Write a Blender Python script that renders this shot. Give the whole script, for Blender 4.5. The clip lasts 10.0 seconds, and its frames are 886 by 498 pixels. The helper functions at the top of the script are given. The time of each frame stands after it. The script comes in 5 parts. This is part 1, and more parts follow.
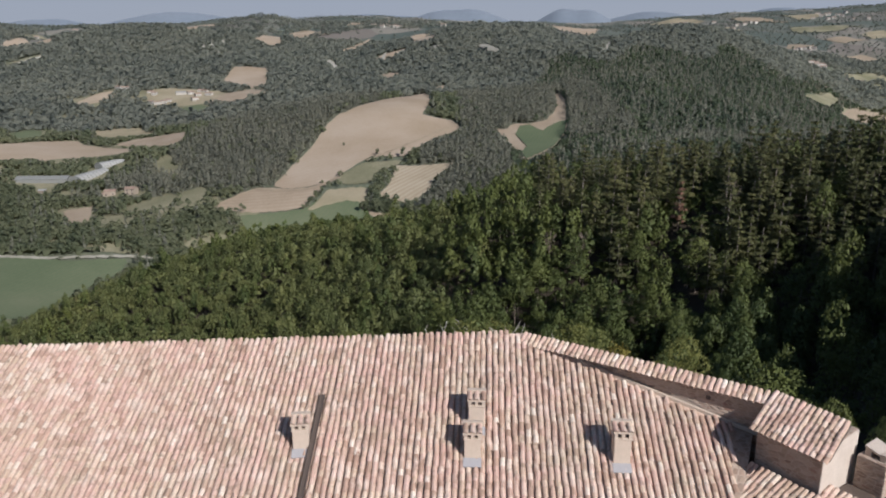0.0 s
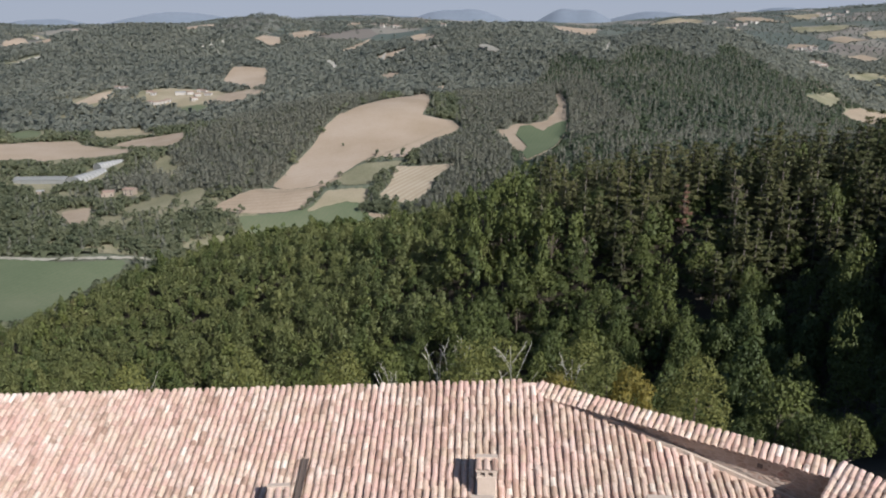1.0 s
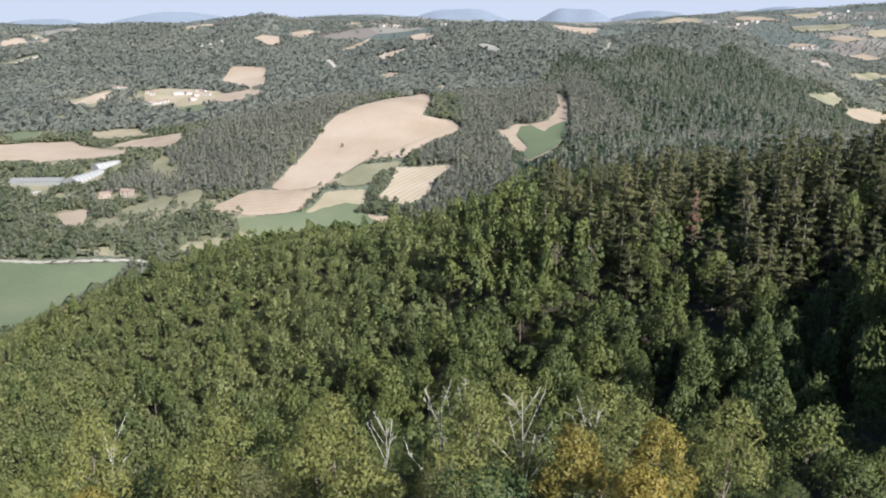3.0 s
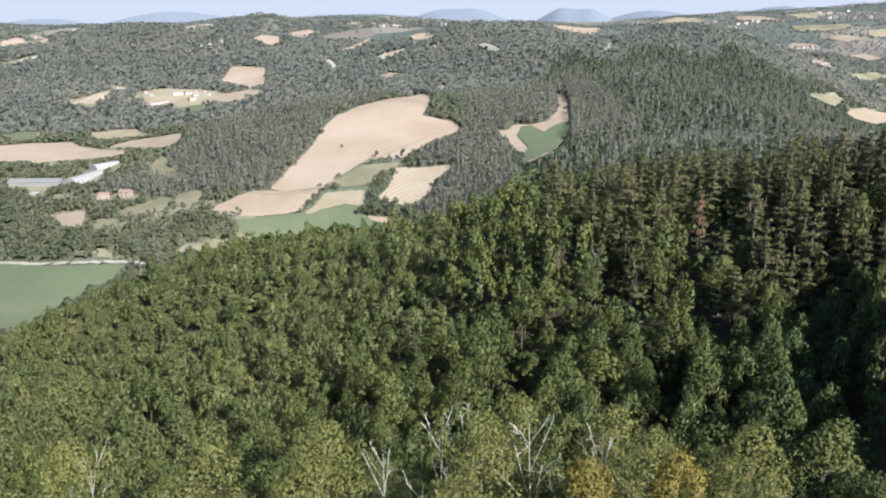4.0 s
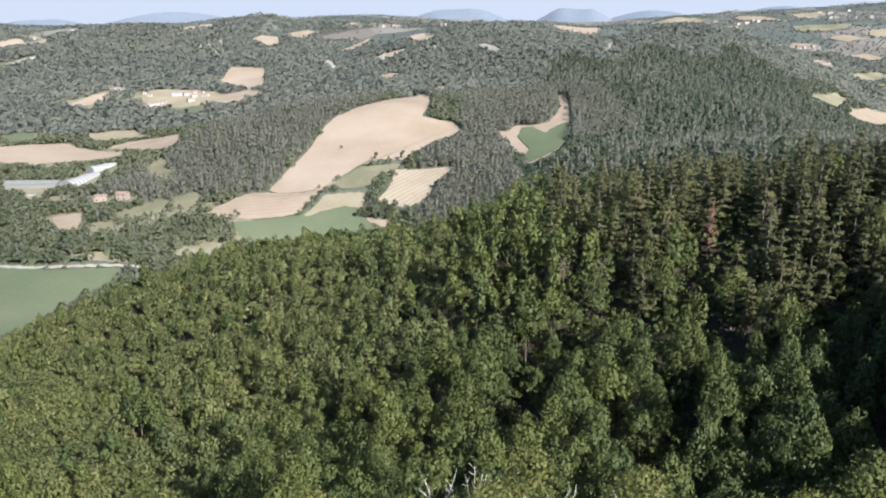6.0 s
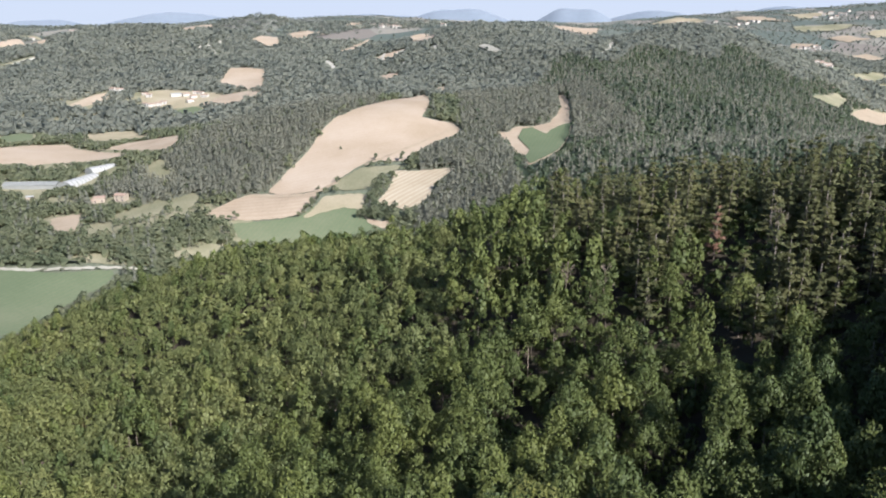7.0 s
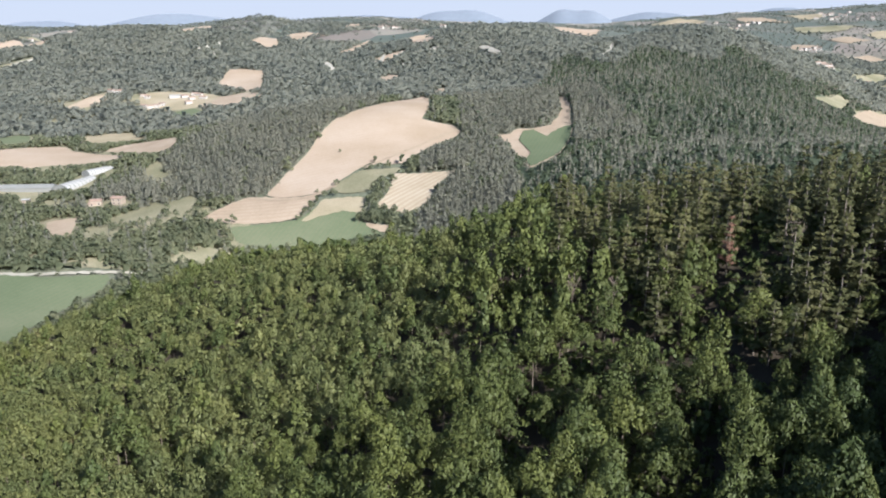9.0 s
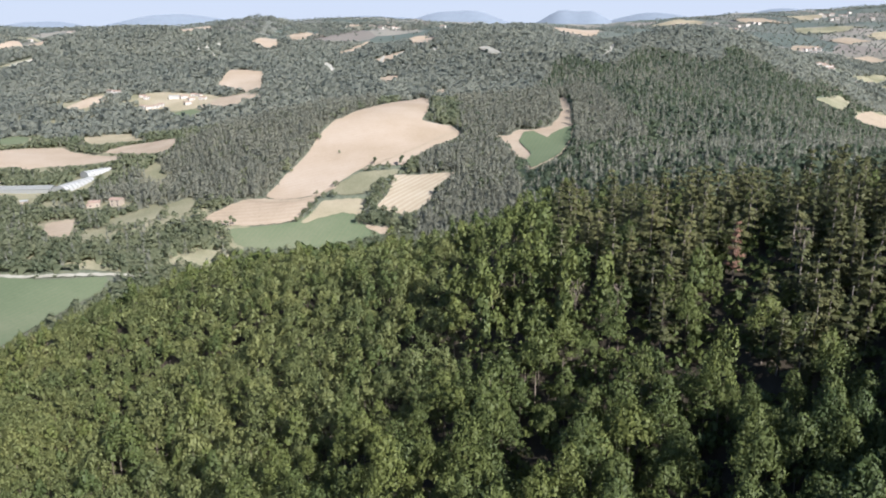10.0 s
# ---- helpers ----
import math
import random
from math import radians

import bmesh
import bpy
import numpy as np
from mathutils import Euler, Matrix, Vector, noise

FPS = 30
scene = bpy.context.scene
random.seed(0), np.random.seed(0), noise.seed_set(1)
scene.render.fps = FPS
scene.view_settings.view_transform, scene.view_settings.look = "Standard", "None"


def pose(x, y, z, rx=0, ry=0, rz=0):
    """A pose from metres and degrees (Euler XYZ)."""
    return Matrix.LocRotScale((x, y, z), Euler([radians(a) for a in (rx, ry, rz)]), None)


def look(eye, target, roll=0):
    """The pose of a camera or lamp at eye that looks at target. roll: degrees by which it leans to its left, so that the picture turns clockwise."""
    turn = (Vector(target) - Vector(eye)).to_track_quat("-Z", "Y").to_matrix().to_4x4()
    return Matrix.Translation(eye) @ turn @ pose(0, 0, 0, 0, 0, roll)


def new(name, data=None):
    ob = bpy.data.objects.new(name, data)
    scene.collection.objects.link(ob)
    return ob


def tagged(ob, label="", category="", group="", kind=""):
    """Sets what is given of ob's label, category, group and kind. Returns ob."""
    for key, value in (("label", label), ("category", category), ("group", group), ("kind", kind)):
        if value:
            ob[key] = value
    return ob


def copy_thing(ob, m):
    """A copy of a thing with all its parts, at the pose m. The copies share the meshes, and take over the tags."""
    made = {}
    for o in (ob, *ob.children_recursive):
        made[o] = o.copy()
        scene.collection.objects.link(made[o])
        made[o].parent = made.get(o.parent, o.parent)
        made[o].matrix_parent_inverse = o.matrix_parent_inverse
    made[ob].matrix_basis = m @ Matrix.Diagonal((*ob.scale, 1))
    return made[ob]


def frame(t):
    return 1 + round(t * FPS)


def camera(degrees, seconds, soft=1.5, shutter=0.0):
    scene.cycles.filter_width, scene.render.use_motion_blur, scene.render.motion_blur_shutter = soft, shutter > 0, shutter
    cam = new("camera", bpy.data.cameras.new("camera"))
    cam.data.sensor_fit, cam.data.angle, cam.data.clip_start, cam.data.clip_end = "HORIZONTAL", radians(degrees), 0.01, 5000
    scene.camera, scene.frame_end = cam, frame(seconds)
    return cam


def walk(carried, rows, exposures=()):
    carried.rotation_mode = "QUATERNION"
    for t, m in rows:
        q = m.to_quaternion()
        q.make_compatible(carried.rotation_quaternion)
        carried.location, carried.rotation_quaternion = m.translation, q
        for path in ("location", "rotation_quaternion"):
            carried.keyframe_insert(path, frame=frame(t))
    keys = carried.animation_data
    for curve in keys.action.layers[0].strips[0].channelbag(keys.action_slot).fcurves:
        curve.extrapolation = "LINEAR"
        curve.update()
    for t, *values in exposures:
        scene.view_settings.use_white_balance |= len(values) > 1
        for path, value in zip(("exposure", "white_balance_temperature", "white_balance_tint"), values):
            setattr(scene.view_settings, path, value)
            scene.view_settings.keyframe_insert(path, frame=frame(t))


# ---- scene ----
# The camera: a drone that glides forward over a castle roof and out above a wooded valley.
cam = camera(58.0, 10.0, soft=1.95)
walk(cam, [
    (0.0, pose(0.365, 0.062, -0.018, 73.364, -0.025, -0.089)),
    (1.0, pose(0.278, 3.761, -0.050, 73.358, -0.019, -0.090)),
    (2.0, pose(0.211, 7.327, -0.060, 73.340, -0.004, -0.093)),
    (3.0, pose(0.156, 10.844, -0.060, 73.320, 0.018, -0.096)),
    (4.0, pose(0.106, 14.371, -0.055, 73.307, 0.042, -0.100)),
    (5.0, pose(0.055, 17.944, -0.049, 73.305, 0.066, -0.105)),
    (6.0, pose(-0.006, 21.572, -0.039, 73.317, 0.087, -0.111)),
    (7.0, pose(-0.083, 25.240, -0.019, 73.342, 0.102, -0.117)),
    (8.0, pose(-0.183, 28.908, 0.020, 73.378, 0.108, -0.125)),
    (9.0, pose(-0.315, 32.510, 0.094, 73.418, 0.102, -0.133)),
    (10.0, pose(-0.483, 35.955, 0.220, 73.454, 0.080, -0.142)),
], exposures=[(0.0, 0.12, 5880, 10), (1.0, 0.34, 5860, 10), (2.0, 0.68, 5820, 10), (2.7, 1.0, 5780, 10),
              (4.0, 1.15, 5780, 10), (10.0, 1.15, 5780, 10)])

# Daylight: a clear morning sky and a sun behind the camera's right shoulder.
SUN_AZIMUTH, SUN_ELEVATION = 144.0, 33.0  # degrees, clockwise from +y
world = bpy.data.worlds.new("sky")
scene.world = world
world.use_nodes = True
sky_node = world.node_tree.nodes.new("ShaderNodeTexSky")
sky_node.sky_type = 'NISHITA'
sky_node.sun_disc = False
sky_node.sun_elevation = radians(SUN_ELEVATION)
sky_node.sun_rotation = radians(SUN_AZIMUTH)
sky_node.air_density, sky_node.dust_density, sky_node.ozone_density = 1.0, 0.6, 1.8
background = world.node_tree.nodes["Background"]
background.inputs["Strength"].default_value = 0.064
world.node_tree.links.new(sky_node.outputs[0], background.inputs["Color"])
sun_data = bpy.data.lights.new("sun", 'SUN')
sun_data.energy, sun_data.angle, sun_data.color = 5.0, radians(0.53), (1.0, 0.94, 0.86)
sun = new("sun", sun_data)
sun_way = Vector((math.sin(radians(SUN_AZIMUTH)) * math.cos(radians(SUN_ELEVATION)),
                  math.cos(radians(SUN_AZIMUTH)) * math.cos(radians(SUN_ELEVATION)), math.sin(radians(SUN_ELEVATION))))
sun.matrix_world = look(sun_way * 100, (0, 0, 0))

# ---- materials ----
class Nodes:
    """A small helper round one node material."""

    def __init__(self, name):
        self.material = bpy.data.materials.new(name)
        self.material.use_nodes = True
        self.tree = self.material.node_tree
        self.shader = self.tree.nodes["Principled BSDF"]

    def add(self, kind, links=(), **values):
        node = self.tree.nodes.new(kind)
        for key, value in values.items():
            if key.startswith("in_"):
                node.inputs[key[3:].replace("_", " ")].default_value = value
            elif key == "operation":
                node.operation = value
            elif key == "blend_type":
                node.blend_type = value
            elif key == "attribute_name":
                node.attribute_name = value
            elif key == "feature":
                node.feature = value
        for source, target in links:
            self.tree.links.new(source, node.inputs[target])
        return node

    def link(self, source, target):
        self.tree.links.new(source, target)

    def place(self):
        return self.add("ShaderNodeTexCoord").outputs["Object"]

    def noise(self, vector, scale, detail=4.0, rough=0.6):
        return self.add("ShaderNodeTexNoise", [(vector, "Vector")], in_Scale=scale, in_Detail=detail, in_Roughness=rough)

    def ramp(self, source, stops):
        node = self.add("ShaderNodeValToRGB", [(source, "Fac")])
        ramp = node.color_ramp
        while len(ramp.elements) < len(stops):
            ramp.elements.new(0.5)
        for element, (where, colour) in zip(ramp.elements, stops):
            element.position, element.color = where, (*colour, 1.0)
        return node.outputs["Color"]

    def mix(self, fac, a, b, blend="MIX"):
        node = self.tree.nodes.new("ShaderNodeMix")
        node.data_type, node.blend_type = 'RGBA', blend
        for slot, value in ((0, fac), (6, a), (7, b)):
            if isinstance(value, bpy.types.NodeSocket):
                self.tree.links.new(value, node.inputs[slot])
            elif slot == 0:
                node.inputs[0].default_value = value
            else:
                node.inputs[slot].default_value = (*value, 1.0)
        return node.outputs[2]

    def math(self, operation, a, b):
        node = self.tree.nodes.new("ShaderNodeMath")
        node.operation = operation
        for slot, value in ((0, a), (1, b)):
            if isinstance(value, bpy.types.NodeSocket):
                self.tree.links.new(value, node.inputs[slot])
            else:
                node.inputs[slot].default_value = value
        return node.outputs[0]

    def done(self, colour, rough=0.85, bump=None, strength=0.3, distance=0.02, specular=0.3):
        if isinstance(colour, bpy.types.NodeSocket):
            self.link(colour, self.shader.inputs["Base Color"])
        else:
            self.shader.inputs["Base Color"].default_value = (*colour, 1.0)
        self.shader.inputs["Roughness"].default_value = rough
        self.shader.inputs["Specular IOR Level"].default_value = specular
        if bump is not None:
            node = self.add("ShaderNodeBump", [(bump, "Height")], in_Strength=strength, in_Distance=distance)
            self.link(node.outputs[0], self.shader.inputs["Normal"])
        return self.material


def leaf_material(name, dark, light, odd, odd_share=0.08, glow=0.25, mottle=1.0, group=0.03):
    """Leaves: a hue for each tree, finer mottling within it, and some light through the leaves."""
    n = Nodes(name)
    place = n.place()
    tint = n.add("ShaderNodeAttribute", attribute_name="tint").outputs["Fac"]
    rand = n.math('FRACT', n.math('ADD', tint, n.add("ShaderNodeObjectInfo").outputs["Random"]), 0.0)
    kin = n.noise(n.add("ShaderNodeNewGeometry").outputs["Position"], group, 3.0)  # neighbours of one kind share a hue
    kin = n.math('MULTIPLY', n.math('SUBTRACT', kin.outputs[0], 0.3), 2.4)
    kin.node.use_clamp = True
    rand = n.math('ADD', n.math('MULTIPLY', rand, 0.5), n.math('MULTIPLY', kin, 0.5))
    tree = n.ramp(rand, [(0.0, dark), (0.5, tuple((a + b) / 2 for a, b in zip(dark, light))), (1.0 - odd_share, light),
                         (1.0 - odd_share + 0.02, odd)])
    island = n.add("ShaderNodeNewGeometry").outputs["Random Per Island"]
    fine = n.ramp(island, [(0.0, (1 - 0.22 * mottle, 1 - 0.2 * mottle, 1 - 0.2 * mottle)), (0.6, (1.0, 1.0, 1.0)), (1.0, (1 + 0.2 * mottle, 1 + 0.17 * mottle, 1 + 0.05 * mottle))])
    colour = n.mix(1.0, tree, fine, "MULTIPLY")
    n.done(colour, 0.6, specular=0.25)
    through_leaf = n.add("ShaderNodeBsdfTranslucent", [(colour, "Color")])
    both = n.add("ShaderNodeMixShader", [(n.shader.outputs[0], 1), (through_leaf.outputs[0], 2)])
    both.inputs[0].default_value = glow
    n.link(both.outputs[0], n.tree.nodes["Material Output"].inputs["Surface"])
    return n.material


def soil_material(name, stops, scale, fine_scale, rows=None, bump=0.4):
    """Earth, stubble or grass: two scales of colour, and drill rows where rows gives (turn, spacing, share)."""
    n = Nodes(name)
    place = n.place()
    large = n.noise(place, scale, 5.0)
    small = n.noise(place, fine_scale, 3.0)
    base = n.ramp(n.math('ADD', n.math('MULTIPLY', large.outputs[0], 0.7), n.math('MULTIPLY', small.outputs[0], 0.3)), stops)
    if rows:
        turn, spacing, share = rows
        mapping = n.add("ShaderNodeMapping", [(place, "Vector")])
        mapping.inputs["Rotation"].default_value = (0, 0, radians(turn))
        wave = n.add("ShaderNodeTexWave", [(mapping.outputs[0], "Vector")], in_Scale=0.314 / spacing, in_Distortion=2.0, in_Detail=2.0)
        wave.inputs["Detail Scale"].default_value = 0.3
        base = n.mix(n.math('MULTIPLY', wave.outputs["Fac"], share), base, (0.26, 0.18, 0.115))
    return n.done(base, 0.95, small.outputs[0], bump, 0.1, 0.1)


def stone_material(name, a, b, scale=3.0, rough=0.9):
    n = Nodes(name)
    place = n.place()
    large, small = n.noise(place, scale, 6.0), n.noise(place, scale * 9, 4.0)
    colour = n.mix(large.outputs[0], a, b)
    colour = n.mix(n.math('MULTIPLY', small.outputs[0], 0.5), colour, tuple(c * 0.55 for c in a))
    return n.done(colour, rough, small.outputs[0], 0.5, 0.02, 0.2)


def tile_material(name, per_object):
    """Old clay roof tiles: every tile its own tone, with lichen and weathering."""
    n = Nodes(name)
    place = n.place()
    if per_object:
        rand = n.add("ShaderNodeObjectInfo").outputs["Random"]
    else:
        rand = n.add("ShaderNodeNewGeometry").outputs["Random Per Island"]
    tone = n.ramp(rand, [(0.0, (0.36, 0.225, 0.165)), (0.12, (0.47, 0.31, 0.23)), (0.30, (0.575, 0.375, 0.30)), (0.48, (0.56, 0.405, 0.29)), (0.66, (0.64, 0.435, 0.36)), (0.82, (0.65, 0.49, 0.365)),
                         (0.94, (0.70, 0.545, 0.435)), (1.0, (0.78, 0.67, 0.565))])
    where = n.add("ShaderNodeNewGeometry").outputs["Position"]
    patch, fine = n.noise(where, 0.55, 4.0), n.noise(where, 22.0, 5.0)
    tone = n.mix(n.ramp(fine.outputs[0], [(0.45, (0, 0, 0)), (0.75, (0.55, 0.55, 0.55))]), tone, (0.30, 0.225, 0.165))
    tone = n.mix(n.ramp(patch.outputs[0], [(0.46, (0, 0, 0)), (0.72, (0.5, 0.5, 0.5))]), tone, (0.42, 0.345, 0.25))
    rosy = n.noise(n.add("ShaderNodeMapping", [(where, "Vector")], in_Location=(31.0, 7.0, 3.0)).outputs[0], 0.9, 4.0)
    tone = n.mix(n.ramp(rosy.outputs[0], [(0.48, (0, 0, 0)), (0.68, (0.55, 0.55, 0.55))]), tone, (0.62, 0.40, 0.335))
    spots = n.noise(where, 4.5, 3.0)
    tone = n.mix(n.ramp(spots.outputs[0], [(0.56, (0, 0, 0)), (0.68, (0.65, 0.65, 0.65))]), tone, (0.25, 0.178, 0.13))
    bleached = n.noise(where, 1.6, 3.0)
    tone = n.mix(n.ramp(bleached.outputs[0], [(0.53, (0, 0, 0)), (0.70, (0.6, 0.6, 0.6))]), tone, (0.76, 0.625, 0.525))
    return n.done(tone, 0.9, fine.outputs[0], 0.4, 0.01, 0.2)


OAK_LEAVES = leaf_material("oak leaves", (0.052, 0.073, 0.025), (0.136, 0.147, 0.040), (0.165, 0.145, 0.05), 0.03, 0.22, 0.7)
ASH_LEAVES = leaf_material("ash leaves", (0.120, 0.122, 0.050), (0.188, 0.178, 0.070), (0.17, 0.15, 0.05), 0.06, 0.28, 0.7)
# oaks across the gully: varied olive tones, some haze mixed into the colour
HAZED_OAK_LEAVES = leaf_material("hazed oak leaves", (0.096, 0.115, 0.044), (0.188, 0.190, 0.066), (0.185, 0.145, 0.075), 0.10, 0.3, 0.6)
PINE_NEEDLES = leaf_material("pine needles", (0.074, 0.082, 0.035), (0.145, 0.136, 0.056), (0.16, 0.115, 0.065), 0.05, 0.3, 0.8)
YELLOW_LEAVES = leaf_material("yellowing leaves", (0.20, 0.170, 0.044), (0.31, 0.235, 0.050), (0.21, 0.17, 0.045), 0.2, 0.4)
LIME_LEAVES = leaf_material("acacia leaves", (0.160, 0.170, 0.056), (0.245, 0.238, 0.072), (0.205, 0.175, 0.05), 0.1, 0.45)
RED_NEEDLES = leaf_material("dead red needles", (0.175, 0.098, 0.066), (0.24, 0.135, 0.095), (0.20, 0.11, 0.075), 0.1, 0.2)
# valley trees carry thin haze in their base colour, so they are paler
HAZED_LEAVES = leaf_material("valley woods", (0.140, 0.164, 0.098), (0.268, 0.270, 0.160), (0.22, 0.20, 0.12), 0.06, 0.6, 0.4, 0.012)
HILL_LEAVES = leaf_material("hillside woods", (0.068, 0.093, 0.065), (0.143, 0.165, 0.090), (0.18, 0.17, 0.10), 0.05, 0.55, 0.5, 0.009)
# the next three are paled and greyed: distance haze put into the leaf colour
HAZED_CONIFER = leaf_material("plantation pines", (0.185, 0.187, 0.146), (0.285, 0.272, 0.205), (0.21, 0.185, 0.14), 0.06, 0.55, 0.5, 0.01)
HAZED_WOODS = leaf_material("distant woods", (0.190, 0.205, 0.174), (0.305, 0.302, 0.238), (0.23, 0.22, 0.17), 0.06, 0.6, 0.35, 0.006)
HAZED_HEDGE = leaf_material("far hedges", (0.15, 0.165, 0.135), (0.205, 0.215, 0.175), (0.22, 0.21, 0.18), 0.06, 0.5, 0.4, 0.005)
PINE_BARK = stone_material("grey pine bark", (0.17, 0.14, 0.115), (0.27, 0.23, 0.195), 1.5)
BARK = stone_material("bark", (0.16, 0.12, 0.09), (0.26, 0.21, 0.17), 1.5)
DEAD_WOOD = stone_material("bleached dead wood", (0.42, 0.38, 0.32), (0.58, 0.53, 0.46), 2.0)


def land_material():
    """Leaf litter in the near woods, rough scrub lightened for haze across the valley, and a patchwork of small fields
    in the farmed country far off.
    """
    n = Nodes("land")
    place = n.place()
    large, small = n.noise(place, 0.02, 5.0), n.noise(place, 0.4, 3.0)
    litter = n.ramp(n.math('ADD', n.math('MULTIPLY', large.outputs[0], 0.6), n.math('MULTIPLY', small.outputs[0], 0.4)),
                    [(0.3, (0.034, 0.026, 0.019)), (0.5, (0.056, 0.045, 0.032)), (0.7, (0.085, 0.068, 0.046))])
    squeeze = n.add("ShaderNodeMapping", [(place, "Vector")])
    squeeze.inputs["Scale"].default_value = (1.0, 0.45, 0.0)
    cell = n.add("ShaderNodeTexVoronoi", [(squeeze.outputs[0], "Vector")], in_Scale=0.008, in_Randomness=1.0)
    channel = n.add("ShaderNodeSeparateColor", [(cell.outputs["Color"], "Color")])
    plots = n.ramp(channel.outputs[0], [(0.0, (0.085, 0.10, 0.085)), (0.35, (0.105, 0.118, 0.098)), (0.5, (0.13, 0.135, 0.11)), (0.7, (0.19, 0.172, 0.145)),
                                        (0.85, (0.28, 0.245, 0.20)), (1.0, (0.20, 0.165, 0.14))])
    plots = n.mix(n.math('MULTIPLY', large.outputs[0], 0.35), plots, (0.135, 0.152, 0.13))
    # lightened ground colour, in place of haze over the gaps between trees
    scrub = n.ramp(small.outputs[0], [(0.3, (0.10, 0.11, 0.075)), (0.7, (0.17, 0.175, 0.12))])
    spot = n.add("ShaderNodeSeparateXYZ", [(place, "Vector")])
    farm = n.ramp(n.math('DIVIDE', spot.outputs[1], 4000.0), [(0.50, (0, 0, 0)), (0.56, (1, 1, 1))])
    haze_mask = n.ramp(n.math('DIVIDE', spot.outputs[1], 4000.0), [(0.09, (0, 0, 0)), (0.14, (1, 1, 1))])
    return n.done(n.mix(farm, n.mix(haze_mask, litter, scrub), plots), 0.95, small.outputs[0], 0.4, 0.1, 0.1)


FOREST_FLOOR = land_material()
# the blue is aerial haze painted onto the far ranges
HAZY_HILLS = stone_material("haze-blue far hills", (0.165, 0.192, 0.232), (0.20, 0.222, 0.255), 0.004)
STUBBLE = soil_material("wheat stubble", [(0.35, (0.315, 0.240, 0.162)), (0.5, (0.375, 0.292, 0.212)), (0.65, (0.415, 0.332, 0.252))], 0.012, 0.5, (70, 7.0, 0.10))
STUBBLE_DARK = soil_material("tilled stubble", [(0.35, (0.29, 0.225, 0.155)), (0.5, (0.37, 0.29, 0.21)), (0.65, (0.43, 0.35, 0.26))], 0.02, 0.5, (84, 7.0, 0.28))
TRACK = soil_material("bare earth track", [(0.3, (0.26, 0.20, 0.14)), (0.6, (0.34, 0.27, 0.19))], 0.1, 1.0)
STRIPED = soil_material("ploughed stripes", [(0.35, (0.35, 0.285, 0.195)), (0.5, (0.42, 0.35, 0.25)), (0.65, (0.47, 0.40, 0.30))], 0.02, 0.5, (44, 6.0, 0.42))
MEADOW = soil_material("green meadow", [(0.35, (0.100, 0.128, 0.068)), (0.5, (0.124, 0.148, 0.082)), (0.65, (0.155, 0.166, 0.098)), (0.8, (0.20, 0.19, 0.12))], 0.012, 0.5, (15, 4, 0.08))
DRY_GRASS = soil_material("dry olive grass", [(0.35, (0.155, 0.148, 0.085)), (0.5, (0.22, 0.202, 0.127)), (0.65, (0.30, 0.262, 0.175))], 0.02, 0.6)
MOWN = soil_material("mown tan grass", [(0.35, (0.235, 0.20, 0.125)), (0.5, (0.31, 0.26, 0.17)), (0.65, (0.37, 0.31, 0.215))], 0.02, 0.6)
SCAR = soil_material("bare pale clay", [(0.3, (0.30, 0.275, 0.22)), (0.6, (0.40, 0.37, 0.31))], 0.05, 0.6)
GRAVEL = soil_material("pale gravel", [(0.3, (0.29, 0.265, 0.21)), (0.6, (0.38, 0.35, 0.285))], 0.1, 2.0)
TILE_ONE, TILE_MANY = tile_material("clay tile", True), tile_material("clay tiles", False)


def masonry_material():
    """Rough coursed stone and brick with pale mortar and patches of render."""
    n = Nodes("old brick and stone masonry")
    place = n.place()
    stretch = n.add("ShaderNodeMapping", [(place, "Vector")])
    stretch.inputs["Scale"].default_value = (1.0, 1.0, 2.4)
    cell = n.add("ShaderNodeTexVoronoi", [(stretch.outputs[0], "Vector")], in_Scale=4.2)
    edge = n.add("ShaderNodeTexVoronoi", [(stretch.outputs[0], "Vector")], in_Scale=4.2, feature='DISTANCE_TO_EDGE')
    channel = n.add("ShaderNodeSeparateColor", [(cell.outputs["Color"], "Color")])
    stone = n.ramp(channel.outputs[0], [(0.0, (0.27, 0.18, 0.135)), (0.4, (0.35, 0.255, 0.195)), (0.8, (0.43, 0.325, 0.255)), (1.0, (0.33, 0.20, 0.15))])
    joint = n.ramp(edge.outputs["Distance"], [(0.0, (1, 1, 1)), (0.10, (0, 0, 0))])
    colour = n.mix(joint, stone, (0.47, 0.375, 0.305))
    large, small = n.noise(place, 1.3, 5.0), n.noise(place, 30.0, 4.0)
    colour = n.mix(n.ramp(large.outputs[0], [(0.5, (0, 0, 0)), (0.65, (0.8, 0.8, 0.8))]), colour, (0.47, 0.375, 0.305))
    colour = n.mix(n.math('MULTIPLY', small.outputs[0], 0.4), colour, (0.28, 0.22, 0.17))
    height = n.math('ADD', n.math('MULTIPLY', edge.outputs["Distance"], 2.0), n.math('MULTIPLY', small.outputs[0], 0.4))
    return n.done(colour, 0.92, height, 0.7, 0.03, 0.2)


MASONRY = masonry_material()
PLASTER = stone_material("cream render", (0.50, 0.395, 0.31), (0.64, 0.52, 0.42), 3.0)
OLD_RENDER = stone_material("stained old render", (0.47, 0.385, 0.315), (0.72, 0.61, 0.52), 2.2)
LEAD = stone_material("lead flashing", (0.38, 0.35, 0.35), (0.48, 0.45, 0.44), 5.0, 0.85)
GUTTER_AND_SHADE = stone_material("dark metal gutter and shade strip", (0.10, 0.075, 0.06), (0.17, 0.13, 0.11), 6.0, 0.55)
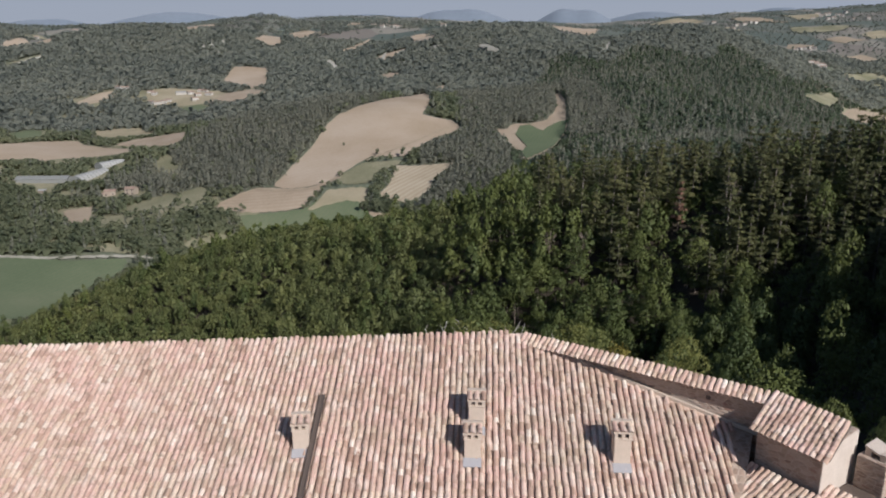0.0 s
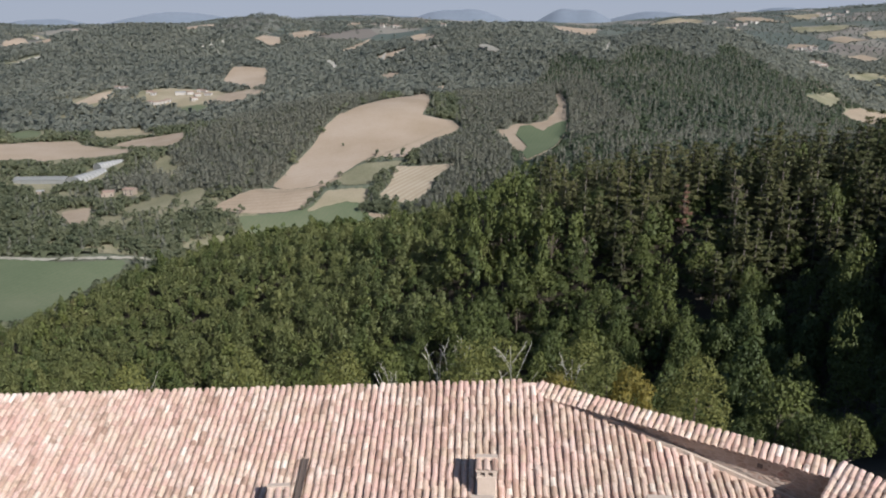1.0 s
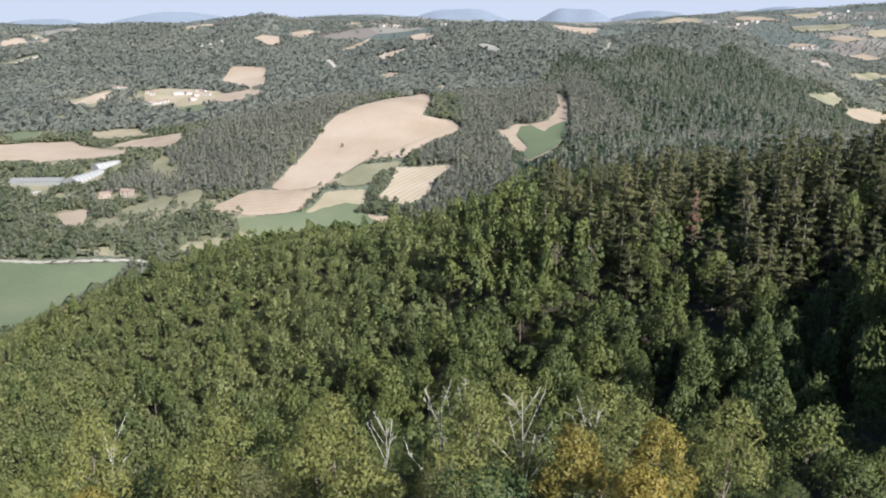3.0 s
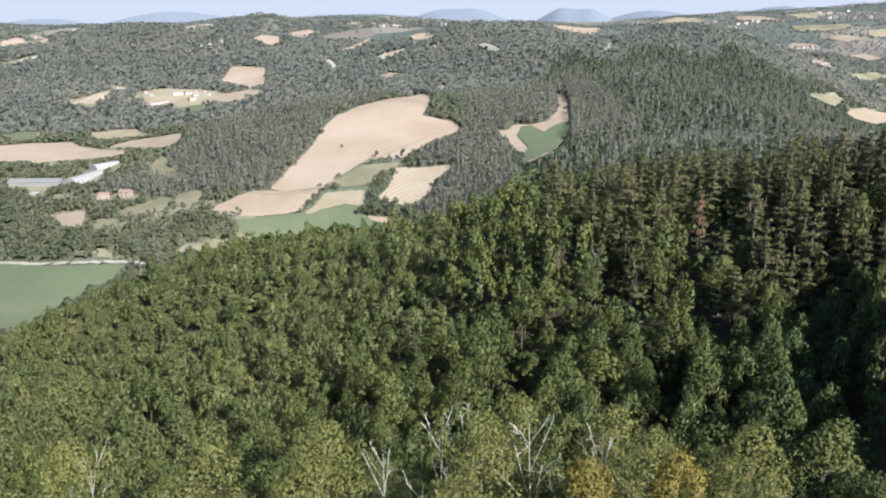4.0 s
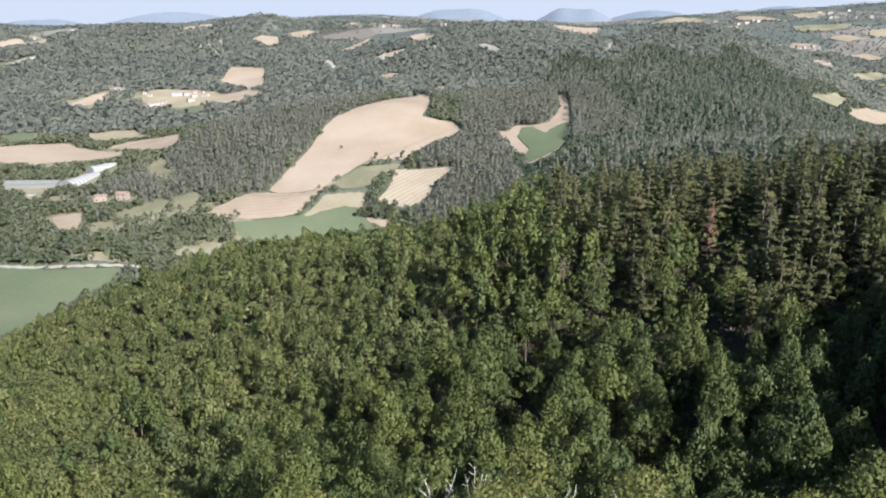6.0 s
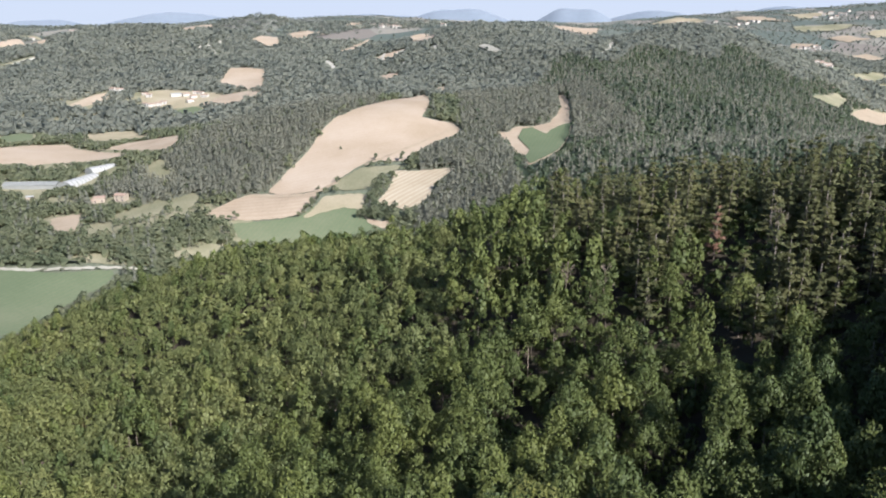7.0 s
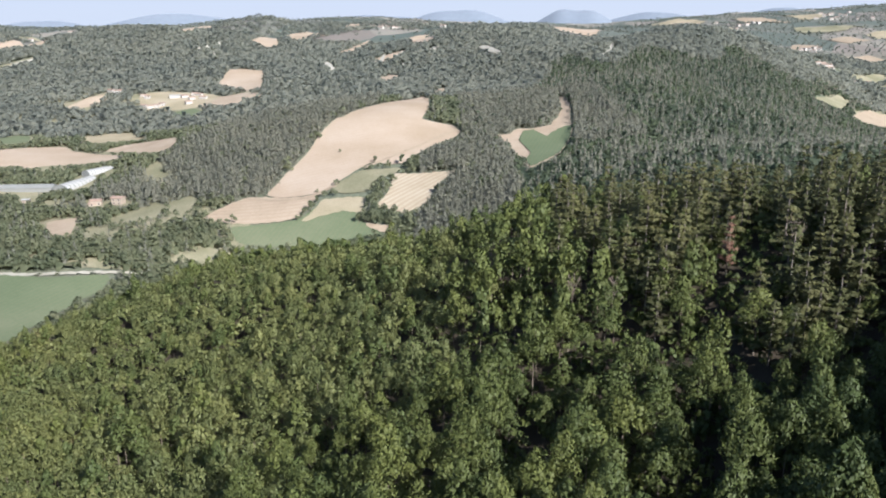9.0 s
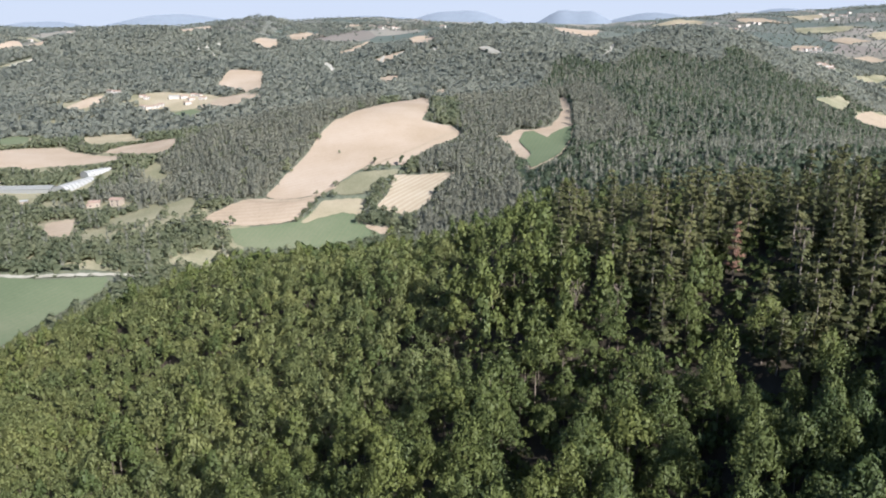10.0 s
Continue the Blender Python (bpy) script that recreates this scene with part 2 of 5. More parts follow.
WHITE_WALL = stone_material("white house wall", (0.41, 0.375, 0.33), (0.51, 0.47, 0.415), 0.5)
SHED_DULL = stone_material("weathered grey sheeting", (0.20, 0.20, 0.185), (0.28, 0.275, 0.25), 0.2, 0.8)
WHITEWASH = stone_material("pale house wall", (0.31, 0.25, 0.195), (0.40, 0.335, 0.265), 0.5)
FAR_ROOF = stone_material("far clay roof", (0.30, 0.205, 0.155), (0.38, 0.275, 0.215), 0.5)
SHED_ROOF = stone_material("grey sheeting", (0.32, 0.31, 0.29), (0.41, 0.40, 0.375), 0.2, 0.7)
DARK_PANE = Nodes("dark glass").done((0.03, 0.035, 0.04), 0.15)




def haze_material():
    """The bright haze above the skyline, paler towards the horizon; it gives off the sky's light."""
    n = Nodes("sky haze")
    height = n.add("ShaderNodeSeparateXYZ", [(n.place(), "Vector")]).outputs[2]
    tone = n.ramp(n.math('DIVIDE', height, 600.0), [(0.0, (0.325, 0.342, 0.380)), (0.25, (0.312, 0.334, 0.380)), (1.0, (0.25, 0.285, 0.36))])
    glow = n.add("ShaderNodeEmission", [(tone, "Color")], in_Strength=1.0)
    n.link(glow.outputs[0], n.tree.nodes["Material Output"].inputs["Surface"])
    return n.material


SKY_HAZE = haze_material()


# ---- the land ----
FAR_HILLS = [
    (0, -1000, -57.0), (-450, -217, -36.1), (450, -217, 56.8), (-900, 566, -46.2), (0, 566, 22.0), (900, 566, -9.8),
    (-1350, 1349, -47.2), (-450, 1349, -26.1), (450, 1349, -34.6), (1350, 1349, -64.6), (-1800, 2132, -37.7),
    (0, 2132, 52.5), (1800, 2132, -25.4), (-2250, 2915, 6.2), (-1350, 2915, 13.0), (-450, 2915, -14.2),
    (450, 2915, -5.6), (1350, 2915, 9.6), (2250, 2915, 17.1), (-1800, 3698, 7.7), (-900, 3698, 30.2), (0, 3698, 6.1),
    (900, 3698, -23.6), (1800, 3698, 33.3), (2700, 3698, 73.3), (-2250, 4481, 4.4), (-1350, 4481, 6.1),
    (-450, 4481, 14.7), (450, 4481, 27.2), (1350, 4481, 19.2), (2250, 4481, 12.8),
]
VALLEY_HILLS = [
    (-440, 300, -84.9), (-110, 300, 7.3), (220, 300, 58.7), (-275, 587, -29.5), (55, 587, -24.4), (385, 587, -39.2),
    (-770, 874, 17.9), (-440, 874, 11.0), (-110, 874, -7.2), (220, 874, -9.4), (550, 874, -35.4), (-605, 1161, -28.6),
    (-275, 1161, -4.8), (55, 1161, -2.2), (385, 1161, 24.7), (715, 1161, -43.6), (-1100, 1448, -9.7),
    (-770, 1448, -21.4), (-440, 1448, 10.5), (-110, 1448, -22.7), (220, 1448, 23.7), (550, 1448, 64.1),
    (880, 1448, -91.8),
]
DISTANT_RIDGES = [
    (-935, 1736, 17.6), (-605, 1736, -6.2), (-275, 1736, -35.1), (55, 1736, 79.8), (385, 1736, -43.2),
    (715, 1736, 69.6), (1045, 1736, -29.2), (-1100, 2023, -13.5), (-770, 2023, 59.0), (-440, 2023, 40.5),
    (-110, 2023, -66.7), (220, 2023, 15.3), (550, 2023, -50.2), (-935, 2310, -20.1), (-605, 2310, -67.2),
    (55, 2310, 9.3), (385, 2310, -10.4), (715, 2310, -10.0), (1045, 2310, -9.9),
]
FIELD_SLOPES = [
    (-255, 350, 11.1), (-90, 350, -19.4), (75, 350, 13.0), (240, 350, -78.6), (-338, 494, 21.7), (-172, 494, -19.8),
    (-8, 494, -60.6), (158, 494, 17.7), (322, 494, 14.1), (-420, 637, -16.3), (-255, 637, 12.2), (-90, 637, 1.7),
    (75, 637, 9.9), (405, 637, -2.7), (-338, 781, -14.9), (-172, 781, -14.3), (-8, 781, 1.7), (322, 781, 18.7),
    (-420, 924, -20.7), (-255, 924, 12.1), (-90, 924, 29.9), (75, 924, -11.9), (240, 924, 23.5),
]
UPPER_SLOPES = [
    (-580, 1080, -4.9), (-395, 1080, -5.0), (-210, 1080, -18.7), (-488, 1241, 4.2), (-118, 1241, 22.9),
    (-580, 1402, 18.1), (-395, 1402, -11.3), (-210, 1402, 16.9), (-25, 1402, -24.2), (-488, 1563, 6.6),
    (-302, 1563, 15.4), (-118, 1563, -33.3),
]
UPPER_WOODS = [
    (160, 1080, 6.0), (345, 1080, 7.4), (68, 1241, -17.6), (252, 1241, -14.8), (438, 1241, 4.5), (160, 1402, 21.9),
    (345, 1402, -14.0), (68, 1563, 2.1), (252, 1563, -42.9), (438, 1563, 32.0),
]
# the high ground near (154, 53) is unseen, raised to shade the gully
CASTLE_SLOPES = [
    (-170, -10, -32.1), (-98, -10, -5.9), (-26, -10, 33.3), (46, -10, -5.6), (118, -10, -47.3), (190, -10, 25.9),
    (-134, 53, 52.1), (-62, 53, -6.4), (10, 53, 21.7), (82, 53, 12.9), (154, 53, 72.0), (226, 53, -36.6),
    (-170, 115, -31.4), (-98, 115, -21.8), (-26, 115, 7.5), (46, 115, -34.4), (118, 115, -23.9), (-134, 178, 26.0),
    (-62, 178, -16.7), (10, 178, -19.7), (82, 178, 17.7), (154, 178, 18.8), (226, 178, 5.1), (-170, 241, -8.6),
    (-98, 241, -22.7), (-26, 241, 9.0), (46, 241, 17.3), (118, 241, -32.4), (190, 241, 12.5), (-134, 303, 21.3),
    (-62, 303, 27.4), (10, 303, -18.8), (154, 303, 5.7), (226, 303, 11.9),
]
KNOLLS = [(-565, 2720, 40.0), (-690, 2800, 14.0), (610, 2900, 16.0)]
BASE_LEVEL = -62.7


# far country lowered by bearing (x over y), in metres, to fit the camera's skyline
BASIN_BEARING = [-0.58, -0.50, -0.43, -0.36, -0.28, -0.21, -0.14, -0.07, 0.0, 0.07, 0.14, 0.21, 0.28, 0.36, 0.43, 0.58]
BASIN_DEPTH = [2, 40, 42, 56, 36, 30, 20, 8, 34, 40, 42, 37, 11, 3, 10, -4]


def rolling(x, y):
    """The lie of the land at x, y (arrays or numbers), in metres."""
    x, y = np.asarray(x, float), np.asarray(y, float)
    z = np.full(np.broadcast(x, y).shape, BASE_LEVEL)
    for radius, hills in ((900, FAR_HILLS), (320, VALLEY_HILLS), (320, DISTANT_RIDGES), (160, FIELD_SLOPES), (175, UPPER_SLOPES), (175, UPPER_WOODS), (72, CASTLE_SLOPES), (120, KNOLLS)):
        for hx, hy, h in hills:
            z = z + h * np.exp(-((x - hx) ** 2 + (y - hy) ** 2) / radius ** 2)
    far = np.clip((np.hypot(x, y) - 350) / 2500, 0, 1)
    z = z + far * (7 * np.sin(x / 83 + 1.3 * np.sin(y / 140)) * np.sin(y / 117 + 0.7 * np.sin(x / 95)) + 3 * np.sin(x / 31 + y / 47) * np.sin(y / 39 - x / 71))
    bearing = x / np.maximum(y, 1.0)
    reach = np.clip((y - 2500) / 1000, 0, 1)
    return z - np.interp(bearing, BASIN_BEARING, BASIN_DEPTH) * reach * reach * (3 - 2 * reach)


def mesh_of(name, verts, faces):
    mesh = bpy.data.meshes.new(name)
    mesh.from_pydata(verts, [], faces)
    mesh.update()
    return mesh


def big_mesh(name, verts, corners, size, tint=None, normals=None):
    """A mesh from arrays: corners holds the vertex numbers of faces with size corners each; normals round off the shading of leafy masses."""
    mesh = bpy.data.meshes.new(name)
    count = len(corners) // size
    mesh.vertices.add(len(verts))
    mesh.vertices.foreach_set("co", np.ascontiguousarray(verts, dtype=np.float32).ravel())
    mesh.loops.add(len(corners))
    mesh.loops.foreach_set("vertex_index", np.ascontiguousarray(corners, dtype=np.int32))
    mesh.polygons.add(count)
    mesh.polygons.foreach_set("loop_start", np.arange(0, count * size, size, dtype=np.int32))
    if tint is not None:
        layer = mesh.attributes.new("tint", 'FLOAT', 'POINT')
        layer.data.foreach_set("value", np.ascontiguousarray(tint, dtype=np.float32))
    mesh.update(calc_edges=True)
    if normals is not None:
        mesh.normals_split_custom_set_from_vertices(np.ascontiguousarray(normals, dtype=np.float32))
    return mesh


def thing(name, label, category, kind="", group="", mesh=None, material=None):
    ob = new(name, mesh)
    if material is not None:
        mesh.materials.append(material)
    return tagged(ob, label, category, group, kind)


def part(name, shape, material, parent, label=""):
    """Links a bmesh (or a mesh) as one object under a thing or a part."""
    if isinstance(shape, bpy.types.Mesh):
        mesh = shape
    else:
        mesh = bpy.data.meshes.new(name)
        bmesh.ops.recalc_face_normals(shape, faces=shape.faces)
        shape.to_mesh(mesh)
        shape.free()
    if not mesh.materials:
        mesh.materials.append(material)
    ob = new(name, mesh)
    ob.parent = parent
    return tagged(ob, label)


# one sheet of ground, finer ahead of the camera, out to the horizon all round
front = np.arange(-46, 46.01, 0.4)
angles = np.radians(np.concatenate([front, np.arange(50, 311, 5)]))
radii = np.concatenate([[0.5], 4 * 1.0215 ** np.arange(0, 335)])
radii = np.append(radii[radii < 4880], 4900)
ring_r, ring_a = np.meshgrid(radii, angles, indexing="ij")
gx, gy = ring_r * np.sin(ring_a), ring_r * np.cos(ring_a)
n_ring, n_turn = gx.shape
i, j = np.meshgrid(np.arange(n_ring - 1), np.arange(n_turn), indexing="ij")
k = (j + 1) % n_turn
sheet = np.stack([i * n_turn + j, i * n_turn + k, (i + 1) * n_turn + k, (i + 1) * n_turn + j], -1)[..., ::-1].ravel()
verts = np.stack([gx, gy, rolling(gx, gy)], -1).reshape(-1, 3)
ground_mesh = big_mesh("ground", verts, sheet, 4)
ground_mesh.polygons.foreach_set("use_smooth", np.ones(len(ground_mesh.polygons), dtype=bool))
ground = thing("ground", "wooded valley ground with hills to the horizon", "ground", "structure", "", ground_mesh, FOREST_FLOOR)

# fields, each lying on the ground: outline in plan, material, label
FIELDS = []


def inside(outline, x, y):
    """Which of the points x, y lie in the outline."""
    hit = np.zeros(np.shape(x), bool)
    for (ax, ay), (bx, by) in zip(outline, outline[1:] + outline[:1]):
        if ay != by:
            hit ^= ((ay > y) != (by > y)) & (x < (bx - ax) * (y - ay) / (by - ay) + ax)
    return hit


OPEN_LAND = [[(-640, 1120), (-400, 1110), (-290, 990), (-262, 850), (-240, 720), (-150, 640), (-150, 560), (-250, 548), (-460, 545), (-560, 800)],
             [(-640, 1180), (-280, 1140), (-240, 1240), (-280, 1330), (-420, 1360), (-640, 1370)],
             [(560, 1120), (540, 1150), (640, 1420), (1100, 2050), (1250, 2050), (900, 1400)]]


def field(name, material, label, outline, rise=0.35, treeless=True):
    """A piece of farmland with a softly wavering edge, draped over the ground."""
    from mathutils.geometry import delaunay_2d_cdt
    span = max(max(p[0] for p in outline) - min(p[0] for p in outline), max(p[1] for p in outline) - min(p[1] for p in outline))
    step = max(3.0, span / 60)
    smooth = []
    n = len(outline)
    for q in range(n):  # a rounded outline through the corners
        p0, p1, p2, p3 = (Vector(outline[(q + d) % n]) for d in (-1, 0, 1, 2))
        pieces = max(1, int((p2 - p1).length / step))
        for s in range(pieces):
            t = s / pieces
            curve = 0.5 * (2 * p1 + (p2 - p0) * t + (2 * p0 - 5 * p1 + 4 * p2 - p3) * t * t + (3 * p1 - p0 - 3 * p2 + p3) * t ** 3)
            smooth.append(p1.lerp(p2, t).lerp(curve, 0.3))
    edge = [Vector((p.x + 0.6 * math.sin(p.y * 0.9), p.y + 0.9 * math.sin(p.x * 0.7))) for p in smooth]
    xs = np.arange(min(p.x for p in edge), max(p.x for p in edge), step * 1.3)
    ys = np.arange(min(p.y for p in edge), max(p.y for p in edge), step * 1.3)
    mx, my = np.meshgrid(xs, ys)
    keep = inside([tuple(p) for p in edge], mx, my)
    points = edge + [Vector((a, b)) for a, b in zip(mx[keep], my[keep])]
    verts, _, faces, _, _, _ = delaunay_2d_cdt(points, [], [list(range(len(edge)))], 1, 0.01)
    x, y = np.array([v.x for v in verts]), np.array([v.y for v in verts])
    z = rolling(x, y) + rise + np.hypot(x, y) * 0.0006
    mesh = mesh_of(name, [tuple(v) for v in zip(x, y, z)], faces)
    mesh.polygons.foreach_set("use_smooth", np.ones(len(mesh.polygons), dtype=bool))
    if treeless:
        FIELDS.append(outline)
    return thing(name, label, "field", "structure", "", mesh, material)


for outline, label in zip(OPEN_LAND, ("rough grass of the valley floor", "rough grass round the hamlet", "rough grass beyond the wooded hill")):
    field("rough_grass", DRY_GRASS, label, outline, 0.12, False)
field("stubble_field", STUBBLE, "large pale wheat stubble field on the hillside", [(-117, 887), (-114, 895), (-112, 899), (-107, 902), (-24, 1112), (-16, 1066), (-15, 943), (-21, 894), (-4, 882),
      (11, 874), (20, 849), (11, 827), (-12, 797), (-25, 770), (-35, 747), (-48, 749), (-62, 758), (-74, 745), (-91, 716),
      (-99, 700), (-118, 694), (-138, 694), (-150, 701), (-149, 720), (-143, 752), (-133, 788), (-127, 828), (-125, 851)])
field("stubble_field", STUBBLE_DARK, "lower tan stubble field with tillage lines", [(-150, 698), (-117, 686), (-106, 693), (-106, 677), (-111, 660), (-116, 648), (-129, 643), (-151, 640), (-170, 642),
      (-192, 653), (-187, 666), (-176, 689), (-166, 699)])
field("green_field", MEADOW, "green meadow below the stubble fields", [(-167, 633), (-150, 637), (-128, 641), (-113, 647), (-102, 667), (-99, 681), (-78, 681), (-60, 677), (-62, 656),
      (-64, 642), (-59, 631), (-43, 622), (-40, 614), (-62, 609), (-96, 604), (-130, 602), (-152, 607)])
field("olive_field", DRY_GRASS, "dry olive grass strip beside the stubble", [(-92, 711), (-73, 739), (-47, 737), (-34, 736), (-41, 723), (-57, 711), (-61, 689), (-78, 688), (-94, 696)])
field("striped_field", STRIPED, "pale field with curved plough stripes", [(-41, 723), (-26, 717), (12, 711), (-5, 681), (-10, 653), (-19, 641), (-30, 638), (-42, 648), (-53, 655), (-44, 684)])
field("stubble_field", STUBBLE, "small pale stubble field at the wood's edge", [(-17, 1162), (-5, 1220), (9, 1227), (5, 1176), (-13, 1140)])
field("stubble_field", STUBBLE_DARK, "pale stubble round the edge of the clearing", [(54, 840), (66, 835), (79, 860), (95, 856), (113, 868), (129, 913), (136, 952), (141, 1016), (148, 1014), (147, 963),
      (136, 879), (135, 860), (125, 803), (105, 734), (91, 706), (72, 682), (71, 721), (65, 754), (62, 799)])
field("green_field", MEADOW, "green clearing with a pale upper edge between woods", [(83, 845), (93, 848), (98, 832), (103, 816), (111, 832), (124, 850), (133, 852), (124, 803), (104, 734), (90, 707), (74, 686), (73, 717), (80, 747),
      (78, 779), (75, 808)], 1.0)
field("stubble_field", STUBBLE, "bright stubble field above the hamlet", [(-379, 1412), (-392, 1551), (-326, 1529), (-317, 1487), (-290, 1335), (-311, 1327)])
field("stubble_field", STUBBLE_DARK, "tan field beside the hamlet", [(-364, 1251), (-351, 1319), (-307, 1308), (-266, 1240), (-288, 1223), (-310, 1192)])
field("stubble_field", STUBBLE_DARK, "narrow tan field below the hamlet road", [(-586, 1286), (-568, 1338), (-544, 1355), (-533, 1307), (-557, 1277)])
field("stubble_field", STUBBLE, "long tan field on the valley floor", [(-537, 914), (-500, 992), (-458, 1000), (-437, 974), (-367, 926), (-353, 896), (-376, 891), (-422, 883), (-438, 866),
      (-455, 875), (-499, 847)])
field("stubble_field", STUBBLE_DARK, "brownish field below the conifer ridge", [(-397, 968), (-383, 997), (-349, 1000), (-320, 1000), (-300, 928), (-302, 898), (-324, 906)])
field("olive_field", MOWN, "pale dry pasture on the valley floor", [(-464, 1072), (-441, 1090), (-409, 1086), (-375, 1037), (-417, 1028), (-439, 1021)])
field("olive_field", MOWN, "dry grass and yards round the hamlet", [(-486, 1332), (-491, 1374), (-459, 1386), (-410, 1365), (-367, 1346), (-345, 1301), (-354, 1253), (-373, 1239),
      (-412, 1239), (-449, 1251)])
field("stubble_field", STUBBLE_DARK, "small square tan field among trees", [(-326, 672), (-305, 679), (-288, 635), (-284, 617), (-302, 624)])
field("olive_field", DRY_GRASS, "dry olive pasture near the farmhouse", [(-269, 656), (-257, 681), (-243, 705), (-235, 684), (-232, 657), (-254, 649)])
field("olive_field", DRY_GRASS, "rounded olive pasture below the pines", [(-236, 694), (-222, 720), (-212, 710), (-208, 682), (-217, 663)])
field("green_field", MEADOW, "wide green meadow on the valley floor", [(-361, 538), (-259, 527), (-224, 539), (-220, 535), (-218, 514), (-225, 492), (-230, 450), (-232, 416), (-274, 396)])
field("stubble_field", DRY_GRASS, "dry olive field beyond the wooded hill", [(515, 1149), (572, 1224), (637, 1322), (601, 1227), (542, 1130), (526, 1139)])
field("stubble_field", TRACK, "pinkish brown ploughed field beyond the hill", [(546, 1100), (672, 1295), (918, 1574), (888, 1481), (571, 1074), (539, 1065)])
field("stubble_field", STUBBLE_DARK, "small tan clearing in the woods", [(-119, 1474), (-95, 1522), (-71, 1498), (-71, 1410), (-89, 1277)])
field("stubble_field", STUBBLE, "pale far field between woods", [(-438, 1939), (-486, 2543), (-371, 1906), (-382, 1863), (-408, 1901)])
field("stubble_field", STUBBLE_DARK, "long far field on a rise", [(-478, 2548), (-419, 2619), (-339, 2549), (-365, 2431), (-366, 2064)])
field("stubble_field", STUBBLE_DARK, "thin far strip of stubble", [(-230, 1862), (-187, 2182), (-187, 2099), (-209, 1847)])
field("stubble_field", STUBBLE_DARK, "brown far field on a rounded hill", [(-327, 2665), (-339, 3210), (-231, 2560), (-237, 2482)])
field("stubble_field", STUBBLE, "tan far field below a hamlet", [(371, 3240), (532, 3589), (497, 2627), (428, 2437), (315, 2459)])
field("mown_field", MOWN, "tan mown upper part of the meadow", [(-99, 680), (-77, 680), (-62, 675), (-62, 656), (-65, 647), (-79, 654), (-89, 651), (-101, 646), (-106, 640),
      (-111, 644), (-106, 652), (-102, 667)], 0.6)
field("stubble_field", STUBBLE_DARK, "tan strip along the meadow's edge", [(-64, 641), (-59, 631), (-40, 621), (-36, 611), (-44, 612), (-56, 623)], 0.6)
field("track", TRACK, "bare earth track crossing the stubble", [(-71, 746), (-49, 769), (-23, 802), (-1, 837), (15, 857), (15, 851), (0, 831), (-22, 796), (-48, 764), (-69, 741)], 0.7)
field("track", TRACK, "bare earth bank between the stubble fields", [(-166, 700), (-137, 692), (-115, 691), (-104, 699), (-91, 714), (-90, 709), (-102, 693), (-114, 684), (-136, 685),
      (-162, 693)], 0.7)
field("stubble_field", STUBBLE, "far pale stubble field on the hills", [(-937, 1836), (-868, 1824), (-886, 1891), (-1246, 2474), (-1264, 2378)])
field("stubble_field", DRY_GRASS, "far dry pasture on the hills", [(-892, 1670), (-858, 1698), (-825, 1715), (-824, 1704), (-860, 1677), (-884, 1654)])
field("stubble_field", DRY_GRASS, "far dry pasture on the hills", [(-1191, 2788), (-1206, 2917), (-1154, 2909), (-1122, 2781)])
field("stubble_field", DRY_GRASS, "far dry pasture on the hills", [(-1286, 2522), (-1192, 2502), (-1260, 2574), (-1400, 2643), (-1352, 2550)])
field("stubble_field", TRACK, "far pale stubble field on the hills", [(1261, 3664), (1357, 3591), (1358, 3242), (1238, 3215)])
field("stubble_field", DRY_GRASS, "far dry pasture on the hills", [(1198, 2856), (1341, 2960), (1428, 2814), (1295, 2692), (1162, 2678)])
field("stubble_field", TRACK, "far pale stubble field on the hills", [(592, 1533), (1012, 2401), (1062, 2330), (954, 2259)])
field("stubble_field", TRACK, "far pale stubble field on the hills", [(1011, 2115), (1110, 2169), (1126, 2091), (1025, 1998)])
field("stubble_field", TRACK, "far pale stubble field on the hills", [(1141, 2470), (1229, 2513), (1244, 2408), (1161, 2371)])
field("stubble_field", DRY_GRASS, "far dry pasture on the hills", [(804, 1651), (949, 1821), (975, 1802), (865, 1678)])
field("stubble_field", MOWN, "far tan field in the farmed country", [(1450, 3582), (1608, 3616), (1571, 3375), (1433, 3317)])
field("stubble_field", MOWN, "far tan field in the farmed country", [(957, 3831), (1111, 3920), (1159, 3651), (1008, 3552)])
field("stubble_field", STUBBLE, "far pale stubble field on the hills", [(-91, 2187), (-32, 2235), (-13, 1728), (-55, 1742)])
field("stubble_field", STUBBLE, "far pale stubble field on the hills", [(-139, 1683), (-106, 1702), (-71, 1702), (-92, 1670), (-123, 1644)])
field("stubble_field", STUBBLE, "far pale stubble field on the hills", [(-914, 2806), (-841, 2884), (-761, 2803), (-594, 1949)])
field("stubble_field", STUBBLE, "far pale stubble field on the hills", [(-414, 2530), (-385, 2565), (-317, 2444), (-340, 2373)])
field("stubble_field", MOWN, "far tan field in the farmed country", [(1316, 2587), (1406, 2632), (1370, 2490), (1283, 2452)])
field("stubble_field", MOWN, "far tan field in the farmed country", [(909, 2860), (1038, 3010), (1039, 2842), (923, 2728)])
field("clay_scar", SCAR, "pale bare clay scar on the wooded hillside", [(247, 1315), (265, 1359), (294, 1471), (324, 1586), (298, 1452), (270, 1347), (254, 1313)], 0.8)
field("clay_scar", SCAR, "pale bare clay scar on the wooded hillside", [(-235, 1660), (-230, 1690), (-215, 1647), (-202, 1596), (-209, 1579), (-223, 1618)], 0.8)
field("clay_scar", SCAR, "pale bare clay scar on the wooded hillside", [(-518, 1776), (-523, 1813), (-512, 1788), (-504, 1750)], 0.8)
field("clay_scar", SCAR, "pale bare clay scar on the wooded hillside", [(-512, 1818), (-512, 1839), (-494, 1795), (-492, 1775)], 0.8)
